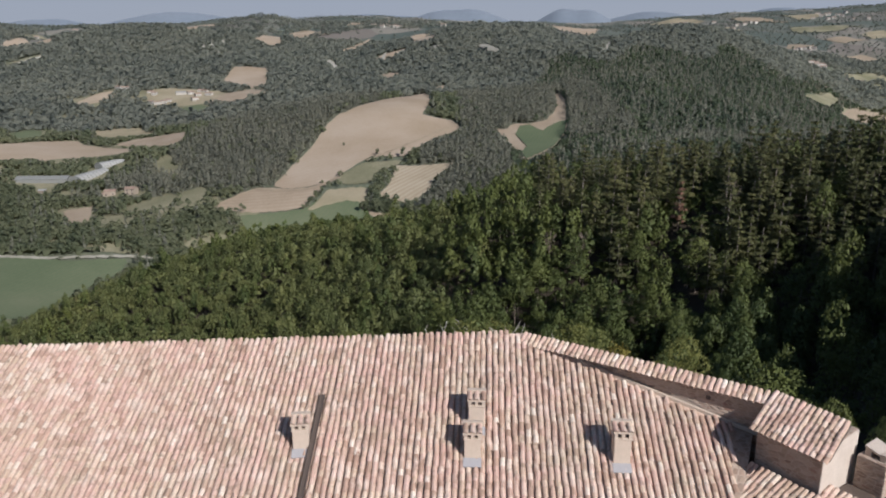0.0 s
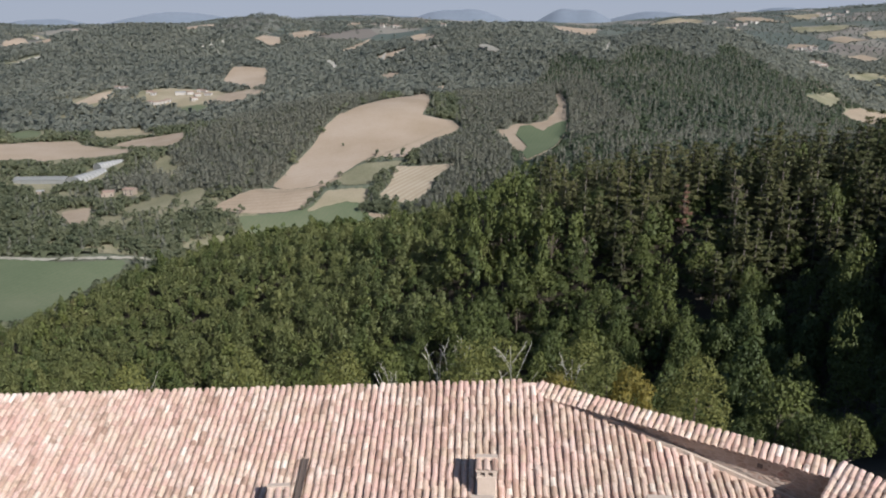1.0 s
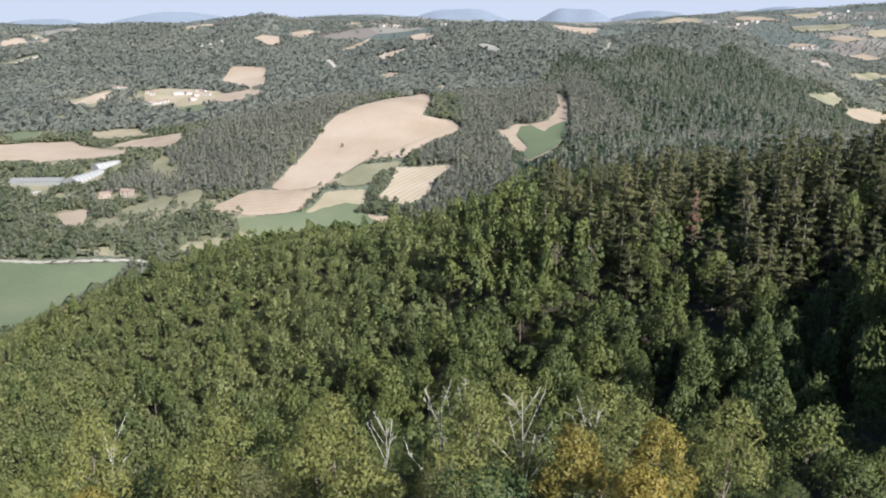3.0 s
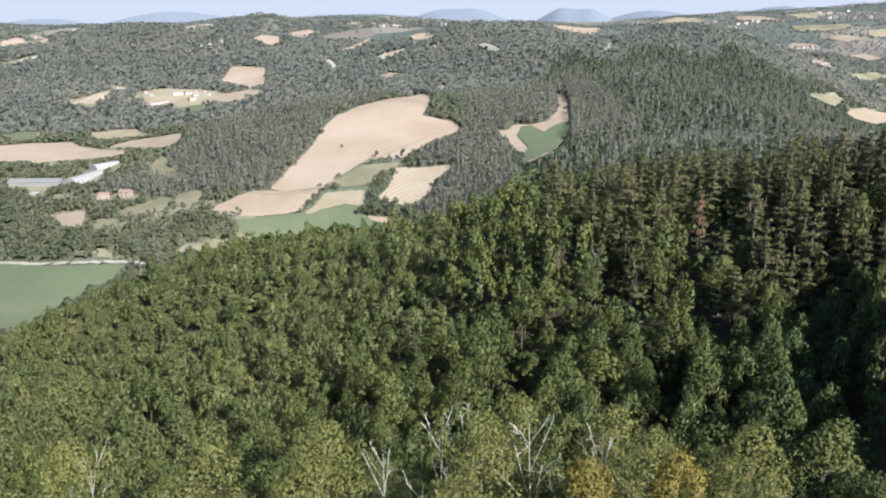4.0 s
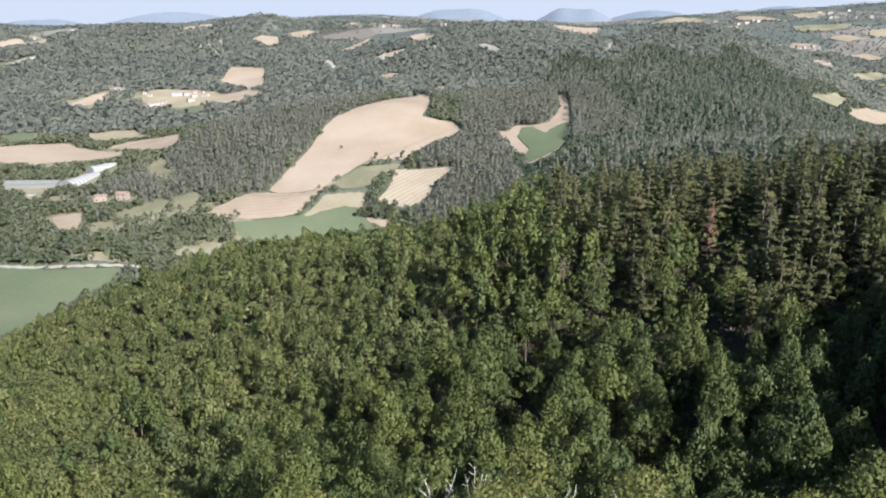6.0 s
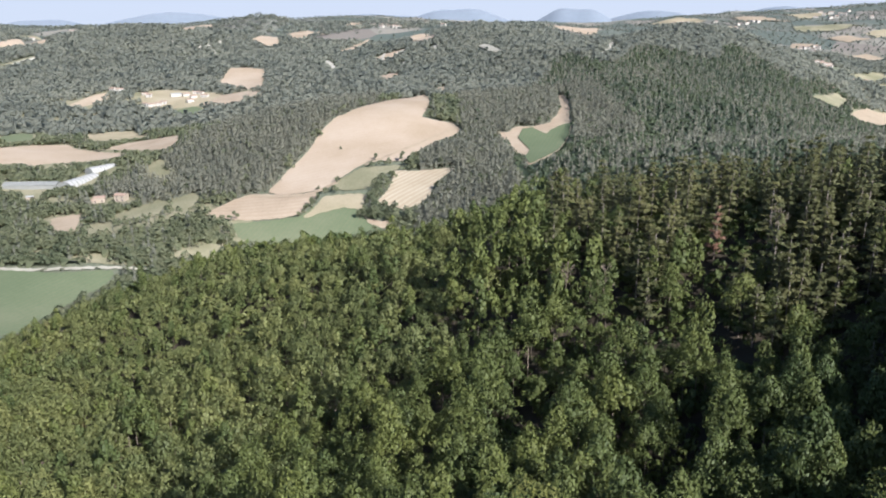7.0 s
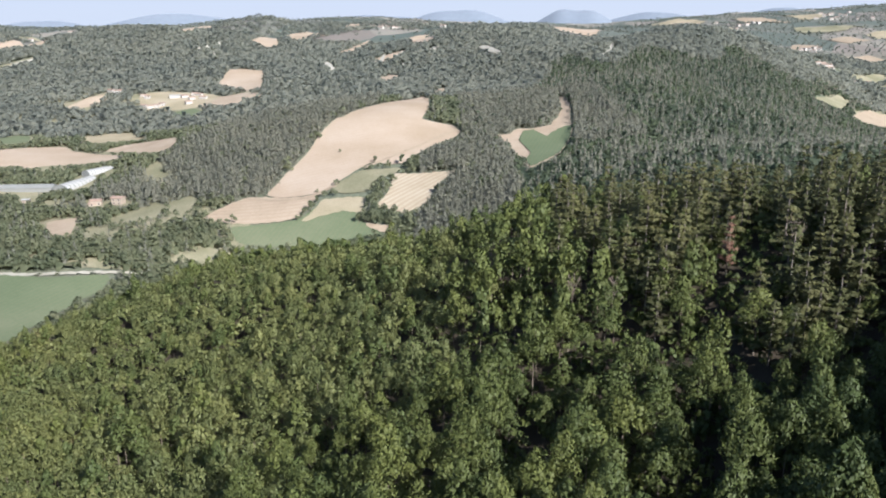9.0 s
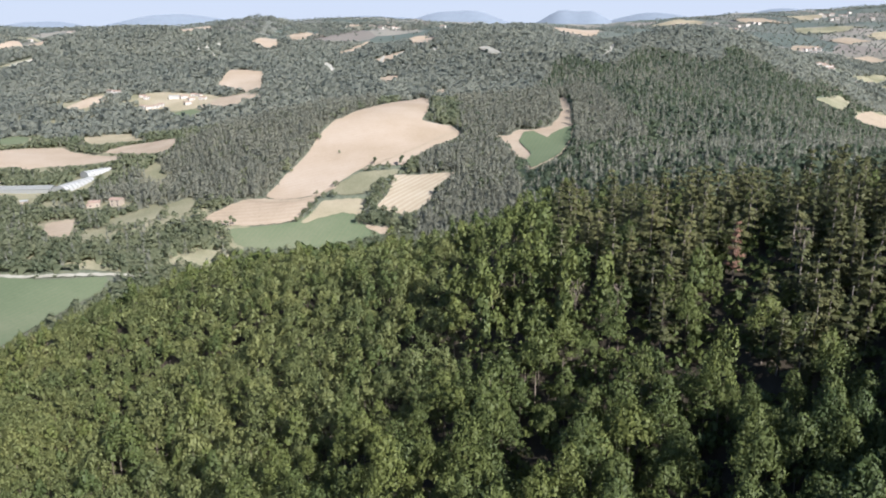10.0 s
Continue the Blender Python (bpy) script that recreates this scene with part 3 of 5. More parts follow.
field("clay_scar", SCAR, "pale bare clay scar on the wooded hillside", [(-480, 1758), (-482, 1779), (-468, 1739), (-464, 1715)], 0.8)
field("clay_scar", SCAR, "pale bare clay scar on the wooded hillside", [(-493, 1849), (-493, 1873), (-484, 1843), (-486, 1831)], 0.8)
field("clay_scar", SCAR, "pale bare clay scar on the wooded hillside", [(-530, 1733), (-531, 1753), (-522, 1725), (-523, 1714)], 0.8)
field("clay_scar", SCAR, "pale bare clay scar on the wooded hillside", [(-292, 1729), (-291, 1770), (-276, 1690), (-277, 1670)], 0.8)
field("clay_scar", SCAR, "pale bare clay scar on the wooded hillside", [(67, 1537), (81, 1546), (92, 1493), (101, 1431), (94, 1429), (81, 1481), (69, 1511)], 0.8)
field("clay_scar", SCAR, "pale bare clay scar on the wooded hillside", [(-125, 1646), (-121, 1688), (-115, 1739), (-114, 1681), (-117, 1632)], 0.8)
field("clay_scar", SCAR, "pale bare clay scar on the wooded hillside", [(-93, 1679), (-82, 1695), (-68, 1698), (-74, 1677), (-85, 1662)], 0.8)
field("clay_scar", SCAR, "pale bare clay scar on the wooded hillside", [(-87, 1600), (-67, 1605), (-47, 1600), (-60, 1582), (-77, 1584)], 0.8)
field("clay_scar", SCAR, "pale bare clay scar on the wooded hillside", [(-35, 1658), (-17, 1654), (-1, 1644), (-12, 1631)], 0.8)
field("clay_scar", SCAR, "pale bare clay scar on the wooded hillside", [(-591, 1810), (-589, 1829), (-588, 1849), (-582, 1821), (-581, 1794)], 0.8)
field("clay_scar", SCAR, "pale bare clay scar on the wooded hillside", [(-866, 1664), (-855, 1690), (-836, 1700), (-824, 1704), (-829, 1685), (-848, 1674)], 0.8)
field("clay_scar", SCAR, "pale bare clay scar on the wooded hillside", [(284, 1355), (293, 1379), (294, 1365), (285, 1344)], 0.8)
field("bare_slope", GRAVEL, "bare pale scar on the wooded hill", [(68, 1541), (83, 1544), (98, 1456), (105, 1415), (83, 1459)], 6.0)
field("green_field", MEADOW, "small green field by the hamlet", [(-397, 1218), (-373, 1239), (-346, 1204), (-354, 1172), (-378, 1171)])
field("green_field", MEADOW, "small green field at the valley's far side", [(-566, 1040), (-559, 1083), (-537, 1077), (-520, 1034), (-541, 1006)])
field("olive_field", DRY_GRASS, "narrow dry strip beside the pines", [(-280, 795), (-300, 836), (-292, 848), (-283, 831), (-276, 789)])
road = field("road", GRAVEL, "pale gravel farm road along the meadow", [(-368, 548), (-276, 533), (-223, 546), (-202, 548), (-201, 546), (-221, 542), (-274, 528), (-363, 541)], 0.5)
tagged(road, "", "road")

# patches kept clear of trees so the farms and the hamlet show from the camera
for cx, cy, r in ((967, 2209, 34), (994, 2210, 36), (844, 1856, 34), (748, 1628, 30), (800, 1715, 28), (-488, 1353, 16), (-449, 1271, 16), (-433, 1271, 14), (-423, 1331, 22), (-394, 1321, 20), (-383, 1325, 12), (-538, 1370, 14), (-305, 721, 10), (-284, 718, 10), (-381, 748, 8), (-411, 786, 18), (-389, 792, 15), (-354, 795, 13), (-356, 821, 12), (-351, 842, 12)):
    FIELDS.append([(cx - r, cy - 0.7 * r), (cx + r, cy - 0.7 * r), (cx + r, cy + 0.7 * r), (cx - r, cy + 0.7 * r)])

# ---- the castle ----
TOP_L, APEX = Vector((-14.43, 24.81, -10.84)), Vector((3.05, 24.47, -10.18))
EDGE = (APEX - TOP_L).normalized()           # the roof's upper edge
FALL = 0.392               # how fast the tiles drop along a column
DOWN = Vector((-math.sin(radians(2.9)), -math.cos(radians(2.9)), -FALL))   # along a column, down the roof
ROOF_N = EDGE.cross(DOWN).normalized()
if ROOF_N.z < 0:
    ROOF_N = -ROOF_N


def roof_z(x, y):
    return APEX.z - ((x - APEX.x) * ROOF_N.x + (y - APEX.y) * ROOF_N.y) / ROOF_N.z


def prism(bm, corners, low, high=None):
    """An upright prism on the plan's corners; low and high are numbers or functions of x, y."""
    level = lambda v, x, y: v(x, y) if callable(v) else v
    under = [bm.verts.new((x, y, level(low, x, y))) for x, y in corners]
    over = [bm.verts.new((x, y, level(high, x, y))) for x, y in corners]
    n = len(corners)
    bm.faces.new(under[::-1])
    bm.faces.new(over)
    for q in range(n):
        bm.faces.new((under[q], under[(q + 1) % n], over[(q + 1) % n], over[q]))
    return bm


def block(bm, m, sx, sy, sz):
    """A box of that size with its base's middle at m."""
    made = bmesh.ops.create_cube(bm, size=1.0, matrix=m @ Matrix.Translation((0, 0, sz / 2)) @ Matrix.Diagonal((sx, sy, sz, 1)))
    return made["verts"]


def tile_shape(length=0.36, wide=0.080, narrow=0.071, thick=0.016, segments=4):
    """One half-round clay tile, crown up, wide end at the origin, running up along +y."""
    verts, faces = [], []
    for y, r in ((0.0, wide), (length, narrow)):
        for s in range(segments + 1):
            a = math.pi * s / segments
            verts.append((r * math.cos(a), y, r * math.sin(a) * 0.85))
    row = segments + 1
    for s in range(segments):
        faces.append((s, s + 1, row + s + 1, row + s))
    start = len(verts)
    for s in range(segments + 1):
        a = math.pi * s / segments
        verts.append(((wide - thick) * math.cos(a), 0.01, (wide - thick) * math.sin(a) * 0.85 - 0.002))
    for s in range(segments):
        faces.append((start + s, start + s + 1, s + 1, s))
    return verts, faces


TILE_V, TILE_F = tile_shape()
TILE_MESHES = []
for q in range(4):
    wob = [(x * (1 + 0.05 * math.sin(q * 2.1)), y, z * (1 + 0.06 * math.cos(q * 1.7)) + 0.004 * math.sin(y * 9 + q)) for x, y, z in TILE_V]
    tile_mesh = mesh_of("roof_tile", wob, [f[::-1] for f in TILE_F])
    tile_mesh.materials.append(TILE_ONE)
    TILE_MESHES.append(tile_mesh)


def tile_frame(place, up, normal):
    """The pose of a tile at place whose length runs along up on a surface with that normal."""
    side = up.cross(normal).normalized()
    m = Matrix((side, up, normal)).transposed().to_4x4()
    m.translation = place
    return m


def lay_tiles(poses, parent, single):
    """Lays tiles: the first ones, up to single of them, as pieces of their own, the others joined."""
    rest_v, rest_f = [], []
    for q, m in enumerate(poses):
        if q < single:
            ob = new("roof_tile", TILE_MESHES[q % 4])
            ob.matrix_world = m
            ob.parent = parent
        else:
            base = len(rest_v)
            rest_v += [tuple(m @ Vector(v)) for v in TILE_V]
            rest_f += [tuple(base + c for c in f[::-1]) for f in TILE_F]
    if rest_v:
        ob = part("tile_field", mesh_of("tile_field", rest_v, rest_f), TILE_MANY, parent)
        tagged(ob, "", "", "", "stuff")


rng = random.Random(5)
WING_END = Vector((9.68, 20.34, -10.28))
DORMER_END = Vector((10.95, 18.57, -10.28))
WING = (WING_END - APEX).normalized()
EAVE_Y = 12.0
castle = thing("castle", "old stone castle with weathered clay tile roofs", "building")

# walls under the main roof and the wing
outline = [(TOP_L.x - 10 * EDGE.x, TOP_L.y - 10 * EDGE.y), (APEX.x, APEX.y), (9.3, 20.5), (8.3, 18.4), (8.0, EAVE_Y), (TOP_L.x - 10 * EDGE.x + 0.6, EAVE_Y)]
bm = bmesh.new()
prism(bm, outline, -60.0, lambda x, y: roof_z(x, y) - 0.10)
part("wall", bm, MASONRY, castle, "brick and stone castle wall")
bm = bmesh.new()
prism(bm, [(APEX.x - 0.05, APEX.y - 0.28), (APEX.x + 0.3, APEX.y + 0.05), (9.95, 20.6), (12.6, 17.3), (12.0, 12.0), (8.0, 12.0), (8.25, 18.5), (9.2, 20.05)], -60.0, -13.0)
part("wall", bm, MASONRY, castle, "stone wall of the side wing")

# the upstand along the wing's ridge
side = Vector((WING.y, -WING.x, 0))
if side.y > 0:
    side = -side
a, b = APEX + side * 0.2, WING_END + side * 0.2
bm = bmesh.new()
prism(bm, [(a.x, a.y), (b.x, b.y), (WING_END.x, WING_END.y), (APEX.x, APEX.y)], -13.5, -10.55)
part("upstand_wall", bm, MASONRY, castle, "weathered masonry upstand above the roof")

# tiles of the main roof: columns across, courses up
across = Vector((-DOWN.y, DOWN.x, 0)).normalized()
if across.x < 0:
    across = -across
up = -DOWN.normalized()
roof = new("main_roof")
roof.parent = castle
SPACING, COURSE = 0.187, 0.25
bed_v, bed_f, poses_near, poses_far = [], [], [], []


def wing_side(p):
    """Metres by which a plan point lies on the roof's side of the wing's upstand."""
    return (p - APEX - side * 0.2).dot(side)


foot = APEX + DOWN * (12.5 / abs(DOWN.y))
for c in range(-142, 46):
    line = foot + across * (c * SPACING)
    # climb from the eave to the upper edge
    head = (TOP_L - line).cross(EDGE).z / Vector((up.x, up.y, 0)).cross(EDGE).z
    head = min(head, (TOP_L - line).dot(Vector((0, 1, 0))) + 40)
    wander = rng.uniform(-0.012, 0.012)
    s = head - 0.32
    while s > 0:
        p = line + up * s
        p.z = roof_z(p.x, p.y)
        if p.x < -23.0 or (p.x > APEX.x - 0.5 and wing_side(p + up * 0.4) < 0.0) or p.x > 8.25 + (p.y - 18.6) * 0.25:
            s -= COURSE
            continue
        m = tile_frame(p + across * (wander + rng.uniform(-0.014, 0.014)) + up * rng.uniform(-0.05, 0.03) + ROOF_N * (0.03 + rng.uniform(0, 0.016)),
                       (up - ROOF_N * 0.05 + across * rng.uniform(-0.06, 0.06)).normalized(), ROOF_N)
        (poses_near if head - s < 4.2 and -0.6 < p.x < 4.4 else poses_far).append(m)
        s -= COURSE
lay_tiles(poses_near, roof, 300)
lay_tiles(poses_far, roof, 0)
# the channel tiles beneath, one bed
bed = []
for c in range(-142, 28):
    for off, dz in ((0.0, -0.02), (0.062, -0.02), (0.0935, -0.04), (0.125, -0.02)):
        bed.append((foot + across * (c * SPACING + off), dz))
vv, ff = [], []
for p, dz in bed:
    head = (TOP_L - p).cross(EDGE).z / Vector((up.x, up.y, 0)).cross(EDGE).z
    for s in (0.0, head):
        q = p + up * s
        if s > 0 and q.x > APEX.x:
            d = -wing_side(q) / Vector((up.x, up.y, 0)).dot(side) if wing_side(q) < 0 else 0.0
            q = q + up * d
        vv.append((q.x, q.y, roof_z(q.x, q.y) + dz))
for q in range(len(bed) - 1):
    ff.append((2 * q, 2 * q + 1, 2 * q + 3, 2 * q + 2))
part("channel_tiles", mesh_of("channel_tiles", vv, ff), TILE_MANY, roof)


# short tile rows along the wing's ridge, and the roof of the little turret
def small_roof(name, corner, along, fall_to, length, depth, drop, parent, single, course=0.21):
    """A tile slope: ridge from corner along a way, falling to a side."""
    holder = new(name)
    holder.parent = parent
    run = (fall_to * depth + Vector((0, 0, -drop)))
    slope = run.length
    upward = -run.normalized()
    normal = along.cross(upward).normalized()
    if normal.z < 0:
        normal = -normal
    poses = []
    pitch = length / round(length / 0.162)
    for c in range(round(length / pitch)):
        s = slope - 0.32
        while s > -0.3:
            p = corner + along * ((c + 0.5) * pitch) + run - upward * 0.0 + upward * s
            poses.append(tile_frame(p + normal * (0.04 + rng.uniform(0, 0.02)) + along * rng.uniform(-0.015, 0.015), (upward - normal * 0.06 + along * rng.uniform(-0.09, 0.09)).normalized(), normal))
            s -= course
    lay_tiles(poses, holder, single)
    low, high = corner + run, corner
    verts = [low, low + along * length, high + along * length, high]
    verts = [v + normal * 0.0 for v in verts] + [v - normal * 0.06 for v in verts]
    part("roof_deck", mesh_of("roof_deck", [tuple(v) for v in verts], [(0, 1, 2, 3), (7, 6, 5, 4), (0, 4, 5, 1), (1, 5, 6, 2), (2, 6, 7, 3), (3, 7, 4, 0)]), GUTTER_AND_SHADE, holder)
    return holder


small_roof("ridge_roof", APEX + WING * 0.02 + Vector((0, 0, -0.05)), WING, side, 7.85, 0.33, 0.14, castle, 100)
turret_way = (DORMER_END - WING_END).normalized()
turret_side = Vector((turret_way.y, -turret_way.x, 0))
if turret_side.x > 0:
    turret_side = -turret_side

turret_low = Vector((8.78, 19.45, -10.8)) - (WING_END + Vector((0, 0, -0.6)))
turret = new("turret")
turret.parent = castle
small_roof("turret_roof", WING_END, turret_way, turret_low.normalized(), 2.2, turret_low.length, 0.6, castle, 80)
E_ = turret_side * 0.92
inner = [WING_END + turret_way * 0.2 - turret_side * 0.75, WING_END + turret_way * 2.06 - turret_side * 0.75, WING_END + turret_way * 2.06 + E_, WING_END + turret_way * 0.2 + E_]


def under_turret(x, y):
    d = (Vector((x, y, 0)) - Vector((WING_END.x, WING_END.y, 0))).dot(turret_side)
    return WING_END.z - 0.08 - abs(d) * 0.6 / turret_low.length


bm = bmesh.new()
prism(bm, [(v.x, v.y) for v in inner][::-1], -60.0, under_turret)
part("wall", bm, MASONRY, turret, "stone and render turret wall in half shade")
# render coat, made paler so that its colour carries some of the sunlight
facing = [inner[1], inner[1] + turret_way * 0.03, inner[2] + turret_way * 0.03, inner[2]]
bm = bmesh.new()
prism(bm, [(v.x, v.y) for v in facing][::-1], -30.0, lambda x, y: under_turret(x, y) - 0.02)
part("render_coat", bm, OLD_RENDER, turret, "patchy pale render, its sunlight partly put into the colour")
# lower roofs in front of the turret
small_roof("lower_roof", WING_END + turret_side * 1.06 + turret_way * 0.15 + Vector((0, 0, -1.8)), turret_way, turret_side, 5.0, 1.5, 0.55, castle, 60)
small_roof("lower_roof", WING_END + turret_way * 2.1 + turret_side * 0.45 + Vector((0, 0, -1.75)), turret_way, turret_side, 3.0, 1.5, 0.45, castle, 30)
# a dark strip behind the turret that stands in for shade there
strip = [WING_END + turret_way * 2.12 - turret_side * 1.3, WING_END + turret_way * 5.0 - turret_side * 1.3, WING_END + turret_way * 5.0 + turret_side * 0.42, WING_END + turret_way * 2.12 + turret_side * 0.42]
bm = bmesh.new()
prism(bm, [(v.x, v.y) for v in strip][::-1], -13.4, WING_END.z - 1.95)
part("flat_roof", bm, GUTTER_AND_SHADE, castle, "dark strip painting the shade behind the turret")

# a small drain hole in the upstand, its shade drawn as a dark slab
spot = APEX.lerp(WING_END, 0.78) + side * 0.2
bm = bmesh.new()
block(bm, pose(spot.x, spot.y, -10.86, 0, 0, math.degrees(math.atan2(WING.y, WING.x))), 0.13, 0.03, 0.12)
part("drain_hole", bm, GUTTER_AND_SHADE, castle, "small dark hole in the masonry")
# flashing along the foot of the upstand
a, b = APEX + side * 0.24 + WING * 1.6, WING_END + side * 0.24
bm = bmesh.new()
q1 = [(a.x, a.y), (b.x, b.y), (b.x + side.x * 0.05, b.y + side.y * 0.05), (a.x + side.x * 0.05, a.y + side.y * 0.05)]
prism(bm, q1, lambda x, y: roof_z(x, y) - 0.02, lambda x, y: roof_z(x, y) + 0.08)
part("flashing", bm, PLASTER, castle, "pale pink mortar fillet along the upstand")


def roof_point(x, y):
    return Vector((x, y, roof_z(x, y)))


def chimney(x, y, width, height, turn, label):
    """A small rendered chimney with a tile-covered cap on short piers."""
    foot = roof_point(x, y)
    holder = thing("chimney", label, "chimney", "", "chimneys on the castle roof")
    holder.matrix_world = pose(foot.x, foot.y, foot.z, 0, 0, turn)
    body_h = height * 0.72
    bm = bmesh.new()
    block(bm, pose(0, 0, -0.35), width, width, body_h + 0.35)
    block(bm, pose(0, 0, body_h - 0.03), width * 1.1, width * 1.1, 0.05)
    bmesh.ops.bevel(bm, geom=bm.edges[:], offset=0.012, segments=1, affect='EDGES')
    part("body", bm, PLASTER, holder)
    for px_, py_ in ((-0.42, -0.42), (0.42, -0.42), (-0.42, 0.42), (0.42, 0.42), (0.0, -0.42)):
        bm = bmesh.new()
        block(bm, pose(px_ * width, py_ * width, body_h), 0.08, 0.08, height * 0.17)
        part("pier", bm, PLASTER, holder)
    bm = bmesh.new()
    block(bm, pose(0, 0, body_h + 0.01), width * 0.7, width * 0.7, height * 0.05)
    part("flue", bm, GUTTER_AND_SHADE, holder, "dark flue opening")
    bm = bmesh.new()
    top = body_h + height * 0.17
    block(bm, pose(0, 0, top), width * 1.16, width * 1.16, 0.05)
    part("slab", bm, PLASTER, holder)
    for q in range(3):
        ob = new("cap_tile", TILE_MESHES[q])
        ob.parent = holder
        ob.matrix_local = pose((q - 1) * 0.2, -width * 0.62, top + 0.05, 6, 0, 0) @ Matrix.Diagonal((0.95, width * 1.24 / 0.36, 0.9, 1))
    bm = bmesh.new()
    block(bm, pose(0, width * 0.5, top + 0.05), width * 1.2, 0.14, 0.12)
    part("cap_ridge", bm, PLASTER, holder)
    bm = bmesh.new()
    slope = math.degrees(math.atan(FALL))
    block(bm, pose(0, -width * 0.5 - 0.13, -FALL * (width * 0.5 + 0.13) + 0.06, slope, 0, 0), width * 1.1, 0.3, 0.05)
    part("flashing", bm, LEAD, holder, "lead apron on the tiles below the stack")
    return holder


chimney(5.32, 19.64, 0.46, 1.05, -3, "rendered chimney with a tiled cap on the clay roof")
chimney(1.23, 20.00, 0.46, 0.83, -3, "lower of two rendered chimneys standing close together")
chimney(1.38, 21.02, 0.46, 0.92, -3, "upper of two rendered chimneys standing close together")
chimney(-3.67, 20.52, 0.46, 0.84, 5, "rendered chimney beside the dark roof channel")

# dark channel running down the roof
bm = bmesh.new()
start, end = roof_point(-3.25, 22.18), roof_point(-3.25, 22.18) + DOWN * 9.0
way = (end - start)
wide = across * 0.085
ring = [start - wide + ROOF_N * 0.12, start - wide + ROOF_N * 0.17, start - wide * 0.7 + ROOF_N * 0.17, start - wide * 0.7 + ROOF_N * 0.13,
        start + wide * 0.7 + ROOF_N * 0.13, start + wide * 0.7 + ROOF_N * 0.17, start + wide + ROOF_N * 0.17, start + wide + ROOF_N * 0.12]
first = [bm.verts.new(v) for v in ring]
second = [bm.verts.new(v + way) for v in ring]
for q in range(8):
    bm.faces.new((first[q], first[(q + 1) % 8], second[(q + 1) % 8], second[q]))
bm.faces.new(first[::-1])
bm.faces.new(second)
channel = thing("roof_gutter", "dark metal channel running down the tiled roof", "gutter")
part("trough", bm, GUTTER_AND_SHADE, channel)

# a further chimney behind the turret
stack = thing("chimney", "rendered chimney with slab cap beside the turret", "chimney", "", "chimneys on the castle roof")
stack.matrix_world = pose(11.95, 18.7, -13.0, 0, 0, -57)
# darker masonry on this rendered stack puts its shade into the colour
bm = bmesh.new()
block(bm, pose(0, 0, 0), 0.8, 0.8, 1.7)
bmesh.ops.bevel(bm, geom=bm.edges[:], offset=0.02, segments=1, affect='EDGES')
part("body", bm, MASONRY, stack)
for off in (-0.2, 0.2):
    bm = bmesh.new()
    block(bm, pose(off, 0, 1.7), 0.16, 0.5, 0.2)
    part("pier", bm, PLASTER, stack)
bm = bmesh.new()
block(bm, pose(-0.1, 0, 1.9, 8, 14, 0), 0.42, 0.5, 0.06)
part("slab", bm, OLD_RENDER, stack)

# ---- trees ----
trees = np.random.RandomState(11)


def cards(centres, normals, sizes, rs, along=None, stretch=1.0):
    """Small leaf clumps: pointed three-cornered sprays of that size and facing, their tips along a way where one is given."""
    n = len(centres)
    if along is None:
        along = rs.normal(size=(n, 3))
    t = np.cross(along + 0.45 * rs.normal(size=(n, 3)), normals)
    t /= np.linalg.norm(t, axis=1, keepdims=True) + 1e-9
    b = np.cross(normals, t)
    s = sizes[:, None]
    w, l = s / math.sqrt(stretch), s * math.sqrt(stretch)
    v = np.stack([centres - t * w * 0.55 - b * l * rs.uniform(0.2, 0.5, (n, 1)), centres + t * w * rs.uniform(0.4, 0.65, (n, 1)) - b * l * rs.uniform(-0.1, 0.4, (n, 1)),
                  centres + b * l * rs.uniform(0.5, 0.85, (n, 1)) + t * w * rs.uniform(-0.3, 0.3, (n, 1))], 1)
    return v.reshape(-1, 3)


def with_normals(verts, facing, bulge, soft):
    """Leaf clumps with their shading normals, (vertices, normals): between each clump's own facing and the swell of the mass that it grows on."""
    n = facing * (1 - soft) + bulge * soft
    n /= np.linalg.norm(n, axis=1, keepdims=True) + 1e-9
    return np.concatenate([verts, np.repeat(n, 3, axis=0)], 1)


def unit(rs, n, low=-1.0):
    v = rs.normal(size=(n * 4, 3))
    v /= np.linalg.norm(v, axis=1, keepdims=True)
    return v[v[:, 2] > low][:n]


